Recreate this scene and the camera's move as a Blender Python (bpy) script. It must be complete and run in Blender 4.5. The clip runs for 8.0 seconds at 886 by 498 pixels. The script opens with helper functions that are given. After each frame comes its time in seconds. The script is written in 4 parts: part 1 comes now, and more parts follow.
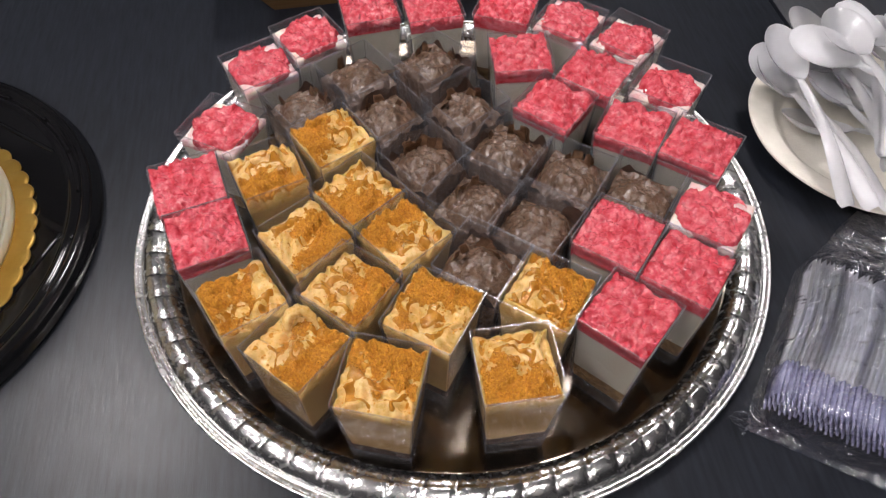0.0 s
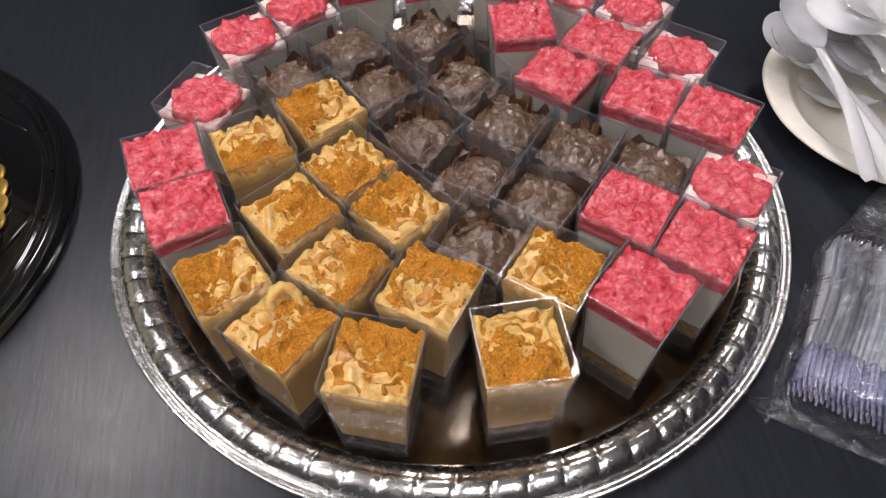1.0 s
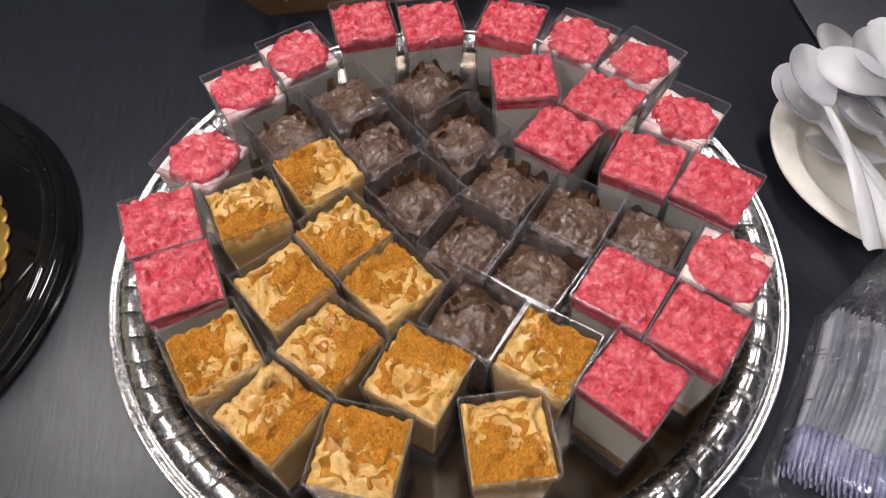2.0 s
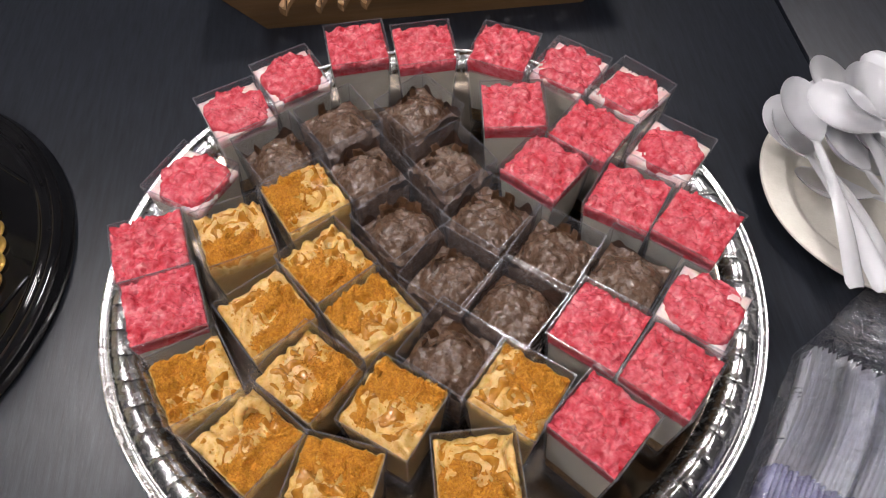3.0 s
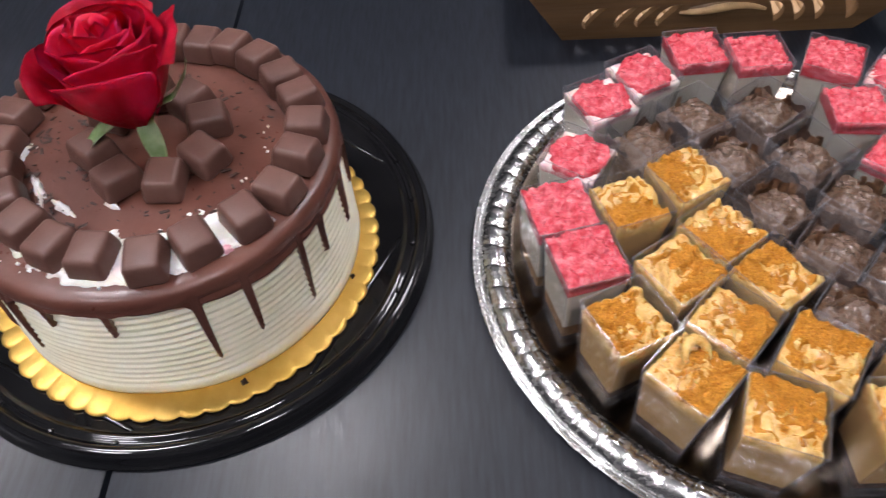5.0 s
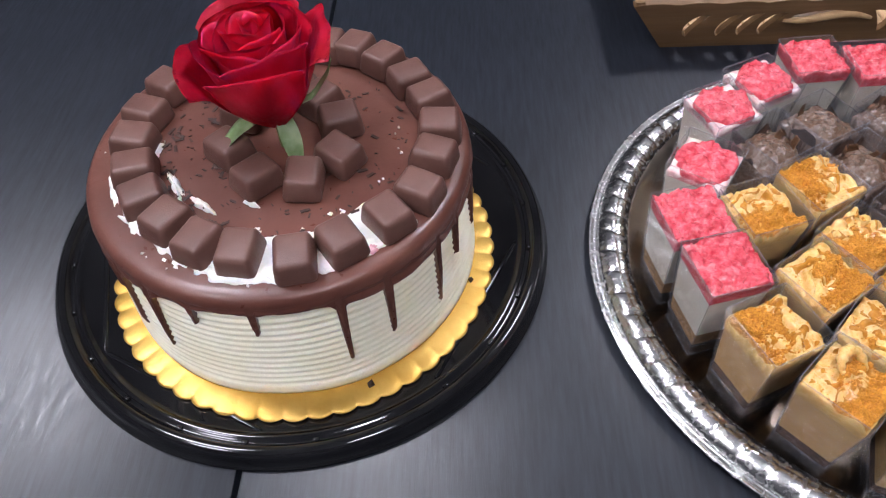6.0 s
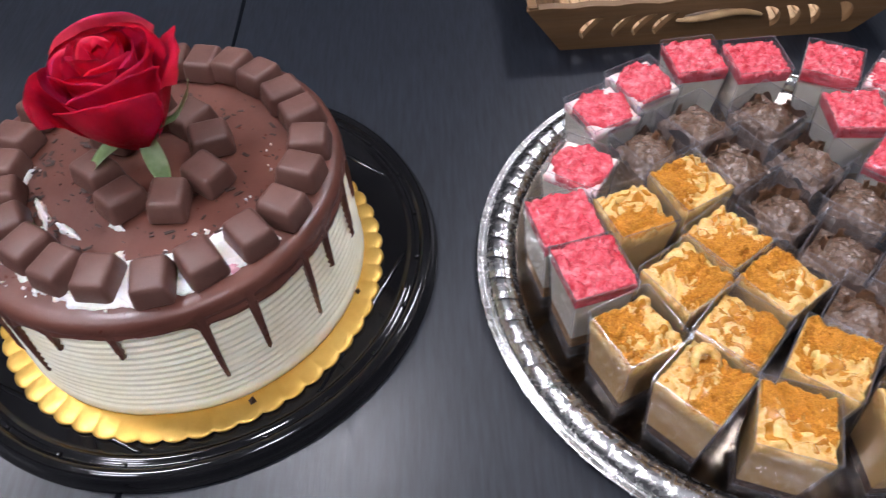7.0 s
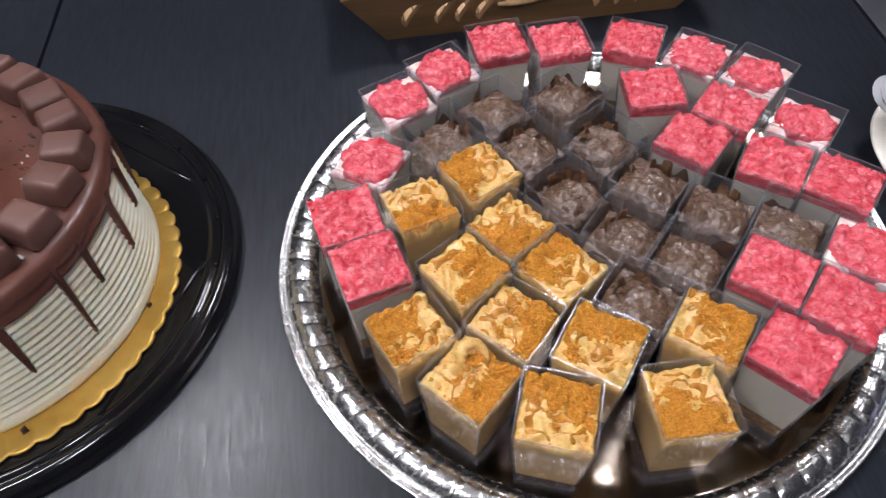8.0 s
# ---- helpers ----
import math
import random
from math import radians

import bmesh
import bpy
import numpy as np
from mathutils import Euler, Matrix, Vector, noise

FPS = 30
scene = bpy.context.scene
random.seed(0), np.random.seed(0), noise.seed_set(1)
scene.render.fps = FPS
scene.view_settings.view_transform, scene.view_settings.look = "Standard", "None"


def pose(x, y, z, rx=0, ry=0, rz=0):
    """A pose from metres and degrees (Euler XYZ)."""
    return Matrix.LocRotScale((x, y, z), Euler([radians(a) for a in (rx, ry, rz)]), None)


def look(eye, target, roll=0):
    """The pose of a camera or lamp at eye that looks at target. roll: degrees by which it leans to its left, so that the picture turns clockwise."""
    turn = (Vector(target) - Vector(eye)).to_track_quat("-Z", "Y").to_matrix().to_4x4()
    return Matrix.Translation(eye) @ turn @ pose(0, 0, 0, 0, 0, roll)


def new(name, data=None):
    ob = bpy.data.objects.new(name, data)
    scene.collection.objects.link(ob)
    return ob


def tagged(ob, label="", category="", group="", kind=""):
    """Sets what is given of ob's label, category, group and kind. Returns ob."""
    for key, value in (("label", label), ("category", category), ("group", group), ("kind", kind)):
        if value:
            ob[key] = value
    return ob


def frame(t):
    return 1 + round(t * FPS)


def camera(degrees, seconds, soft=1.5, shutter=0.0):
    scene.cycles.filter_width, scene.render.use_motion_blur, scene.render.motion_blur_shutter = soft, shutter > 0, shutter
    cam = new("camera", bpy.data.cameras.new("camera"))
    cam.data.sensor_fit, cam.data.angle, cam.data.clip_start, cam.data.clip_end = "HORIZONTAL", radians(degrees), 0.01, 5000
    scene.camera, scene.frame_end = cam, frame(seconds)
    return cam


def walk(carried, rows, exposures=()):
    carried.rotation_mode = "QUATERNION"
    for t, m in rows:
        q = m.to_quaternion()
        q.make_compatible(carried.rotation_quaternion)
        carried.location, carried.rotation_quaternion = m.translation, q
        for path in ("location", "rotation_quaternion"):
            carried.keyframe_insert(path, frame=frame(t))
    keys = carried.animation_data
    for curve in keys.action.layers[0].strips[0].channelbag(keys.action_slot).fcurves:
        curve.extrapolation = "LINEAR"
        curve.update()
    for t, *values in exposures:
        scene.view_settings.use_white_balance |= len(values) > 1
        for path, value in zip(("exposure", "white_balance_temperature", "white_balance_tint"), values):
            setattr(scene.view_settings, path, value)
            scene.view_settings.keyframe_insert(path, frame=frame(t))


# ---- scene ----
cam = camera(61.78, 8.0, soft=1.1, shutter=0.25)
PATH = [
    (0, (-0.0024, -0.3177, 0.3959), (-0.0103, 0.5208, -0.7252), -0.20),
    (0.5, (-0.0019, -0.3141, 0.3608), (-0.0055, 0.5379, -0.7501), -0.36),
    (1, (-0.0017, -0.3118, 0.3620), (-0.0077, 0.5339, -0.7537), -0.43),
    (1.5, (0.0025, -0.2951, 0.3788), (-0.0135, 0.5303, -0.7518), -0.56),
    (2, (0.0087, -0.2683, 0.3927), (-0.0238, 0.5347, -0.7537), -0.75),
    (2.2, (0.0125, -0.2552, 0.3999), (-0.0291, 0.5342, -0.7555), -0.93),
    (3.3, (0.0247, -0.2513, 0.4145), (-0.0296, 0.5307, -0.7455), -0.40),
    (3.5, (0.0154, -0.2653, 0.4183), (-0.0434, 0.5235, -0.7369), -0.56),
    (4, (-0.0166, -0.3042, 0.4299), (-0.0873, 0.5123, -0.7051), -0.75),
    (4.5, (-0.0950, -0.3337, 0.4325), (-0.1946, 0.5008, -0.6872), -1.09),
    (5, (-0.1731, -0.3409, 0.4220), (-0.3206, 0.5096, -0.6802), -2.01),
    (5.2, (-0.1989, -0.3424, 0.4181), (-0.3570, 0.5109, -0.6805), -1.98),
    (6.3, (-0.2453, -0.3538, 0.4186), (-0.4311, 0.5054, -0.6710), -2.91),
    (6.5, (-0.2283, -0.3493, 0.4228), (-0.4162, 0.5080, -0.6679), -3.47),
    (7, (-0.1781, -0.3390, 0.4236), (-0.3229, 0.5252, -0.6682), -3.10),
    (7.5, (-0.1211, -0.3287, 0.4179), (-0.2232, 0.5361, -0.6783), -2.98),
    (8, (-0.0785, -0.3163, 0.4113), (-0.1279, 0.5412, -0.6943), -1.87),
]
# seconds, stops, kelvin, tint
EXPOSURES = [(0, -0.18, 6700, 17), (3.5, -0.20, 6650, 17), (4.5, -0.05, 6500, 17), (5.2, 0.16, 6300, 19), (6.5, 0.27, 5950, 19), (7, 0.22, 6050, 19), (8, 0.03, 6200, 17)]
walk(cam, [(t, look(eye, target, roll)) for t, eye, target, roll in PATH], EXPOSURES)

# ---- light ----
world = bpy.data.worlds.new("room_dark")
world.use_nodes = True
world.node_tree.nodes["Background"].inputs[0].default_value = (0.02, 0.02, 0.02, 1)
scene.world = world
PANEL_GLOW = 52.0


# ---- materials ----
def ramp(nt, fac, stops):
    node = nt.nodes.new("ShaderNodeValToRGB")
    els = node.color_ramp.elements
    while len(els) < len(stops):
        els.new(0.5)
    for el, (p, c) in zip(els, stops):
        el.position, el.color = p, (*c, 1)
    nt.links.new(fac, node.inputs[0])
    return node.outputs[0]


def noise_node(nt, scale, detail=4.0, rough=0.55, stretch=(1, 1, 1), shift=True):
    """Object-space noise, moved by each object's own random number so that repeats differ."""
    co = nt.nodes.new("ShaderNodeTexCoord")
    mp = nt.nodes.new("ShaderNodeMapping")
    mp.inputs["Scale"].default_value = stretch
    nt.links.new(co.outputs["Object"], mp.inputs[0])
    if shift:
        info = nt.nodes.new("ShaderNodeObjectInfo")
        mul = nt.nodes.new("ShaderNodeMath")
        mul.operation = "MULTIPLY"
        mul.inputs[1].default_value = 7.3
        nt.links.new(info.outputs["Random"], mul.inputs[0])
        nt.links.new(mul.outputs[0], mp.inputs["Location"])
    n = nt.nodes.new("ShaderNodeTexNoise")
    n.inputs["Scale"].default_value, n.inputs["Detail"].default_value, n.inputs["Roughness"].default_value = scale, detail, rough
    nt.links.new(mp.outputs[0], n.inputs["Vector"])
    return n.outputs["Fac"]


def surface(name, dark, light, rough=0.5, scale=80.0, metal=0.0, bump=0.2, bump_scale=None, depth=0.001, coat=0.0, stretch=(1, 1, 1),
            rough_var=0.12, sub=0.0, sub_radius=(0.004, 0.002, 0.001), lo=0.35, hi=0.65, mid=None, specular=0.5):
    """A principled surface whose colour, gloss and relief vary at two scales."""
    m = bpy.data.materials.new(name)
    m.use_nodes = True
    nt = m.node_tree
    b = nt.nodes["Principled BSDF"]
    fine = noise_node(nt, bump_scale or scale * 4, 5, 0.6, stretch)
    coarse = noise_node(nt, scale, 4, 0.55, stretch)
    stops = [(lo, dark), (hi, light)] if mid is None else [(lo, dark), ((lo + hi) / 2, mid), (hi, light)]
    nt.links.new(ramp(nt, coarse, stops), b.inputs["Base Color"])
    r = nt.nodes.new("ShaderNodeMapRange")
    r.inputs[3].default_value, r.inputs[4].default_value = max(0.02, rough - rough_var), min(1, rough + rough_var)
    r.inputs[1].default_value, r.inputs[2].default_value = 0.3, 0.7
    nt.links.new(fine, r.inputs[0])
    nt.links.new(r.outputs[0], b.inputs["Roughness"])
    b.inputs["Metallic"].default_value = metal
    b.inputs["Coat Weight"].default_value = coat
    b.inputs["Coat Roughness"].default_value = 0.08
    b.inputs["Specular IOR Level"].default_value = specular
    if sub:
        b.inputs["Subsurface Weight"].default_value = sub
        b.inputs["Subsurface Radius"].default_value = sub_radius
        b.inputs["Subsurface Scale"].default_value = 1.0
    if bump:
        bp = nt.nodes.new("ShaderNodeBump")
        bp.inputs["Strength"].default_value, bp.inputs["Distance"].default_value = bump, depth
        nt.links.new(fine, bp.inputs["Height"])
        nt.links.new(bp.outputs[0], b.inputs["Normal"])
    return m


def clear(name, tint, gloss=1.0, haze=0.0, haze_colour=(0.8, 0.8, 0.82), rough=0.04, crumple=0.0, floor=0.02):
    """Thin clear plastic: light passes straight through, the gloss follows Fresnel, haze adds a milky share."""
    m = bpy.data.materials.new(name)
    m.use_nodes = True
    nt = m.node_tree
    nt.nodes.remove(nt.nodes["Principled BSDF"])
    out = nt.nodes["Material Output"]
    tr, gl, mix = nt.nodes.new("ShaderNodeBsdfTransparent"), nt.nodes.new("ShaderNodeBsdfGlossy"), nt.nodes.new("ShaderNodeMixShader")
    fr, pw, ml = nt.nodes.new("ShaderNodeLayerWeight"), nt.nodes.new("ShaderNodeMath"), nt.nodes.new("ShaderNodeMath")
    tr.inputs[0].default_value = (*tint, 1)
    gl.inputs["Color"].default_value = (0.95, 0.95, 0.97, 1)
    gl.inputs["Roughness"].default_value = rough
    fr.inputs["Blend"].default_value = 0.5
    pw.operation = "POWER"
    pw.inputs[1].default_value = 4.0
    ml.operation = "MULTIPLY_ADD"
    ml.inputs[1].default_value, ml.inputs[2].default_value = gloss, floor
    nt.links.new(fr.outputs["Facing"], pw.inputs[0])
    nt.links.new(pw.outputs[0], ml.inputs[0])
    nt.links.new(ml.outputs[0], mix.inputs[0])
    body = tr.outputs[0]
    if haze:
        df, hm = nt.nodes.new("ShaderNodeBsdfDiffuse"), nt.nodes.new("ShaderNodeMixShader")
        df.inputs[0].default_value = (*haze_colour, 1)
        hm.inputs[0].default_value = haze
        nt.links.new(tr.outputs[0], hm.inputs[1])
        nt.links.new(df.outputs[0], hm.inputs[2])
        body = hm.outputs[0]
    nt.links.new(body, mix.inputs[1])
    nt.links.new(gl.outputs[0], mix.inputs[2])
    if crumple:
        co = nt.nodes.new("ShaderNodeTexCoord")
        nz = nt.nodes.new("ShaderNodeTexNoise")
        nz.inputs["Scale"].default_value, nz.inputs["Detail"].default_value, nz.inputs["Distortion"].default_value = 45, 5, 1.5
        vo = nt.nodes.new("ShaderNodeTexVoronoi")
        vo.feature = "DISTANCE_TO_EDGE"
        vo.inputs["Scale"].default_value = 70
        add, bp = nt.nodes.new("ShaderNodeMath"), nt.nodes.new("ShaderNodeBump")
        nt.links.new(co.outputs["Object"], nz.inputs["Vector"])
        nt.links.new(co.outputs["Object"], vo.inputs["Vector"])
        nt.links.new(nz.outputs["Fac"], add.inputs[0])
        nt.links.new(vo.outputs["Distance"], add.inputs[1])
        bp.inputs["Strength"].default_value, bp.inputs["Distance"].default_value = crumple, 0.006
        nt.links.new(add.outputs[0], bp.inputs["Height"])
        nt.links.new(bp.outputs[0], gl.inputs["Normal"])
        nt.links.new(bp.outputs[0], fr.inputs["Normal"])
    nt.links.new(mix.outputs[0], out.inputs[0])
    return m


def translucent_white(name):
    """Thin milky plastic: half of the light scatters through it, under a glossy skin."""
    m = bpy.data.materials.new(name)
    m.use_nodes = True
    nt = m.node_tree
    b, out = nt.nodes["Principled BSDF"], nt.nodes["Material Output"]
    fine = noise_node(nt, 40, 3)
    nt.links.new(ramp(nt, fine, [(0.35, (0.88, 0.88, 0.90)), (0.65, (0.93, 0.93, 0.95))]), b.inputs["Base Color"])
    b.inputs["Roughness"].default_value = 0.13
    b.inputs["Coat Weight"].default_value = 0.4
    tl, mix = nt.nodes.new("ShaderNodeBsdfTranslucent"), nt.nodes.new("ShaderNodeMixShader")
    tl.inputs[0].default_value = (0.93, 0.93, 0.96, 1)
    mix.inputs[0].default_value = 0.14
    nt.links.new(b.outputs[0], mix.inputs[1])
    nt.links.new(tl.outputs[0], mix.inputs[2])
    nt.links.new(mix.outputs[0], out.inputs[0])
    return m


def glow(name, colour, strength):
    m = bpy.data.materials.new(name)
    m.use_nodes = True
    b = m.node_tree.nodes["Principled BSDF"]
    b.inputs["Base Color"].default_value = (0.8, 0.8, 0.8, 1)
    b.inputs["Emission Color"].default_value = (*colour, 1)
    b.inputs["Emission Strength"].default_value = strength
    return m


M_TABLE = surface("black_laminate", (0.0060, 0.0076, 0.0114), (0.0170, 0.0204, 0.0286), 0.38, 300, bump=0.22, bump_scale=560, depth=0.0005, stretch=(1, 0.10, 1), rough_var=0.09, lo=0.30, hi=0.70)
M_STEEL = surface("grey_steel", (0.2, 0.2, 0.21), (0.3, 0.3, 0.31), 0.4, 30, metal=1.0)
M_WALL = surface("painted_wall", (0.11, 0.11, 0.12), (0.14, 0.14, 0.15), 0.8, 6, bump=0.1)
M_CEIL = surface("ceiling_board", (0.58, 0.59, 0.62), (0.66, 0.67, 0.70), 0.9, 20, bump=0.2)
M_FLOOR = surface("grey_carpet", (0.06, 0.06, 0.065), (0.12, 0.12, 0.125), 0.95, 30, bump=0.6, bump_scale=400, depth=0.004)
M_PANEL = glow("light_panel", (0.99, 0.99, 0.98), PANEL_GLOW)
# same silver as the rim; brown reflections of cups are put into this darker colour
M_SILVER = surface("silver_brown_reflection", (0.25, 0.205, 0.160), (0.34, 0.29, 0.235), 0.19, 25, metal=1.0, bump=0.06, bump_scale=120, depth=0.0008, rough_var=0.06)
M_BRAID = surface("polished_silver_rim", (0.66, 0.655, 0.64), (0.78, 0.775, 0.76), 0.26, 60, metal=1.0, bump=0.05, bump_scale=220, depth=0.0006, rough_var=0.04)
M_BLACK = surface("glossy_black_plastic", (0.006, 0.006, 0.007), (0.010, 0.010, 0.011), 0.09, 30, bump=0.03, bump_scale=60, depth=0.0008, rough_var=0.04)
M_GOLD = surface("gold_foil", (0.56, 0.33, 0.06), (0.67, 0.42, 0.10), 0.40, 40, metal=0.7, bump=0.22, bump_scale=420, depth=0.0006, rough_var=0.10)
M_FROST = surface("cream_frosting", (0.85, 0.78, 0.58), (0.92, 0.87, 0.70), 0.5, 30, bump=0.15, bump_scale=300, sub=0.25, sub_radius=(0.004, 0.003, 0.002))
M_SMEAR = surface("white_cream", (0.74, 0.71, 0.66), (0.86, 0.83, 0.79), 0.55, 60, bump=0.5, bump_scale=500, sub=0.2)
M_SMEAR_PINK = surface("pink_stained_cream", (0.62, 0.14, 0.24), (0.80, 0.45, 0.50), 0.5, 90, bump=0.4)
M_GLAZE = surface("chocolate_glaze", (0.105, 0.036, 0.025), (0.148, 0.056, 0.039), 0.38, 22, bump=0.25, bump_scale=170, coat=0.05, rough_var=0.12)
M_BAR = surface("milk_chocolate", (0.108, 0.050, 0.039), (0.148, 0.073, 0.057), 0.44, 50, bump=0.35, bump_scale=900, depth=0.0004, specular=0.4)
M_SHAVING = surface("dark_chocolate_shaving", (0.020, 0.009, 0.007), (0.05, 0.024, 0.018), 0.5, 200)
M_ROSE = surface("red_petal", (0.62, 0.003, 0.022), (0.82, 0.013, 0.056), 0.48, 60, bump=0.2, bump_scale=500, depth=0.0004, sub=0.2, sub_radius=(0.004, 0.0006, 0.0006), stretch=(1, 1, 0.4), specular=0.4)
M_LEAF = surface("pale_green_sepal", (0.28, 0.42, 0.17), (0.50, 0.62, 0.36), 0.5, 90, bump=0.3)
M_STEM = surface("yellow_green_stem", (0.20, 0.24, 0.03), (0.38, 0.40, 0.08), 0.5, 90, bump=0.3)
M_CUP = clear("clear_plastic", (0.965, 0.965, 0.97), 0.45, 0.026, (0.7, 0.7, 0.74), floor=0.008)
# whitish haze paints the highlights along the cups' rims and edges
M_RIM = clear("clear_plastic_edge_highlight", (0.90, 0.90, 0.925), 0.35, 0.13, (0.62, 0.60, 0.64), 0.15, floor=0.03)
M_FILM = clear("clear_film", (0.97, 0.97, 0.985), 1.0, 0.015, (0.7, 0.7, 0.78), 0.025, crumple=1.0, floor=0.10)
M_BERRY = surface("strawberry_topping", (0.48, 0.028, 0.044), (0.76, 0.20, 0.225), 0.16, 190, bump=0.6, bump_scale=420, depth=0.0014, rough_var=0.10, coat=0.35, sub=0.2, sub_radius=(0.003, 0.001, 0.001), mid=(0.65, 0.085, 0.112), lo=0.30, hi=0.72)
M_BERRY_SIDE = surface("berry_puree_layer", (0.50, 0.008, 0.018), (0.66, 0.12, 0.15), 0.3, 160, bump=0.2, coat=0.2)
M_WHITE = surface("white_mousse", (0.60, 0.54, 0.44), (0.68, 0.63, 0.53), 0.55, 90, bump=0.15, sub=0.15)
M_WHITE_TOP = surface("whipped_cream", (0.74, 0.42, 0.42), (0.84, 0.74, 0.69), 0.5, 160, bump=0.4, sub=0.2)
M_CRUST_TAN = surface("tan_biscuit_base", (0.20, 0.10, 0.03), (0.42, 0.24, 0.09), 0.8, 350, bump=0.7)
M_CRUST_DARK = surface("dark_biscuit_base", (0.035, 0.016, 0.010), (0.13, 0.065, 0.035), 0.75, 350, bump=0.7)
M_CARAMEL_MOUSSE = surface("caramel_mousse", (0.52, 0.30, 0.095), (0.60, 0.37, 0.13), 0.5, 60, bump=0.1, sub=0.2)
M_CREAM = surface("caramel_cream", (0.62, 0.36, 0.100), (0.77, 0.50, 0.175), 0.30, 120, bump=0.3, sub=0.25, coat=0.2)
M_CARAMEL = surface("caramel_sauce", (0.40, 0.155, 0.014), (0.56, 0.255, 0.038), 0.14, 160, bump=0.25, coat=0.6)
M_CRUMB = surface("ginger_crumb", (0.44, 0.165, 0.008), (0.70, 0.32, 0.026), 0.75, 700, bump=0.6, bump_scale=1800, depth=0.0005)
M_CHOC = surface("chocolate_mousse", (0.098, 0.056, 0.035), (0.150, 0.090, 0.060), 0.26, 200, bump=0.5, bump_scale=300, depth=0.0012, rough_var=0.10, coat=0.40)
M_SMUDGE = surface("chocolate_smudge", (0.035, 0.018, 0.012), (0.085, 0.045, 0.032), 0.45, 150, bump=0.5)
M_FLAKE = surface("chocolate_flake", (0.130, 0.060, 0.028), (0.270, 0.140, 0.072), 0.45, 250, bump=0.7)
M_PLATE = surface("moulded_fibre_plate", (0.72, 0.68, 0.60), (0.80, 0.76, 0.68), 0.7, 60, bump=0.3, bump_scale=500)
M_SPOON = translucent_white("white_plastic")
M_FORK = surface("clear_grey_plastic", (0.80, 0.81, 0.87), (0.90, 0.91, 0.96), 0.15, 40, bump=0.05, rough_var=0.06, sub=0.4, sub_radius=(0.004, 0.004, 0.005))
# same clear fork plastic, with the violet shade of overlapping layers painted in
M_FORK_OVERLAP = surface("fork_overlap_shade", (0.20, 0.20, 0.32), (0.32, 0.32, 0.46), 0.25, 40, bump=0.05)
M_WOOD = surface("carved_brown_wood", (0.095, 0.048, 0.018), (0.20, 0.108, 0.044), 0.6, 14, bump=0.4, bump_scale=90, depth=0.001, stretch=(0.25, 3, 3))
M_WOOD_IN = surface("pale_slatted_wood", (0.42, 0.25, 0.12), (0.60, 0.40, 0.22), 0.6, 30, bump=0.3, stretch=(4, 0.3, 0.3))
M_WOOD_CUT = surface("bare_cut_wood", (0.38, 0.23, 0.10), (0.55, 0.37, 0.19), 0.65, 60, bump=0.4)


# ---- building helpers ----
def mesh_of(name, bm, smooth=True):
    bmesh.ops.recalc_face_normals(bm, faces=bm.faces)
    me = bpy.data.meshes.new(name)
    bm.to_mesh(me)
    bm.free()
    if smooth:
        me.shade_smooth()
    return me


def part(name, bm, material, parent=None, label="", smooth=True, at=None):
    ob = new(name, mesh_of(name, bm, smooth))
    ob.data.materials.append(material)
    if parent is not None:
        ob.parent = parent
    if at is not None:
        ob.matrix_basis = at
    if label:
        ob["label"] = label
    return ob


def thing(name, m, label, category, group=""):
    ob = new(name)
    ob.empty_display_size = 0.02
    ob.matrix_basis = m
    return tagged(ob, label, category, group)


def sharp(ob, degrees=35):
    """Flat where the faces meet at more than that angle."""
    ob.data.set_sharp_from_angle(angle=radians(degrees))
    return ob


def box(bm, x0, x1, y0, y1, z0, z1, bevel=0.0, segments=2):
    made = bmesh.ops.create_cube(bm, size=1.0)["verts"]
    for v in made:
        v.co = Vector(((x0 + x1) / 2 + v.co.x * (x1 - x0), (y0 + y1) / 2 + v.co.y * (y1 - y0), (z0 + z1) / 2 + v.co.z * (z1 - z0)))
    if bevel:
        edges = {e for v in made for e in v.link_edges}
        bmesh.ops.bevel(bm, geom=list(edges), offset=bevel, segments=segments, profile=0.5, affect="EDGES")
    return bm


def sheet(bm, nu, nv, f, close_u=False, close_v=False):
    """A grid of quads over f(u, v), u and v from 0 to 1."""
    vs = [[bm.verts.new(f(i / (nu if close_u else nu - 1), j / (nv if close_v else nv - 1))) for j in range(nv)] for i in range(nu)]
    for i in range(nu if close_u else nu - 1):
        for j in range(nv if close_v else nv - 1):
            a, b = (i + 1) % nu, (j + 1) % nv
            bm.faces.new((vs[i][j], vs[a][j], vs[a][b], vs[i][b]))
    return vs


def lathe(bm, profile, segments, wobble=None):
    """Turns a profile of (radius, height) round the z axis; a radius of 0 closes it."""
    rings = []
    for r, z in profile:
        if r < 1e-6:
            rings.append([bm.verts.new((0, 0, z))])
            continue
        ring = []
        for k in range(segments):
            a = 2 * math.pi * k / segments
            rr, zz = wobble(a, r, z) if wobble else (r, z)
            ring.append(bm.verts.new((rr * math.cos(a), rr * math.sin(a), zz)))
        rings.append(ring)
    for p, q in zip(rings, rings[1:]):
        for k in range(segments):
            n = (k + 1) % segments
            if len(p) == 1:
                bm.faces.new((p[0], q[k], q[n]))
            elif len(q) == 1:
                bm.faces.new((p[k], q[0], p[n]))
            else:
                bm.faces.new((p[k], q[k], q[n], p[n]))
    return bm


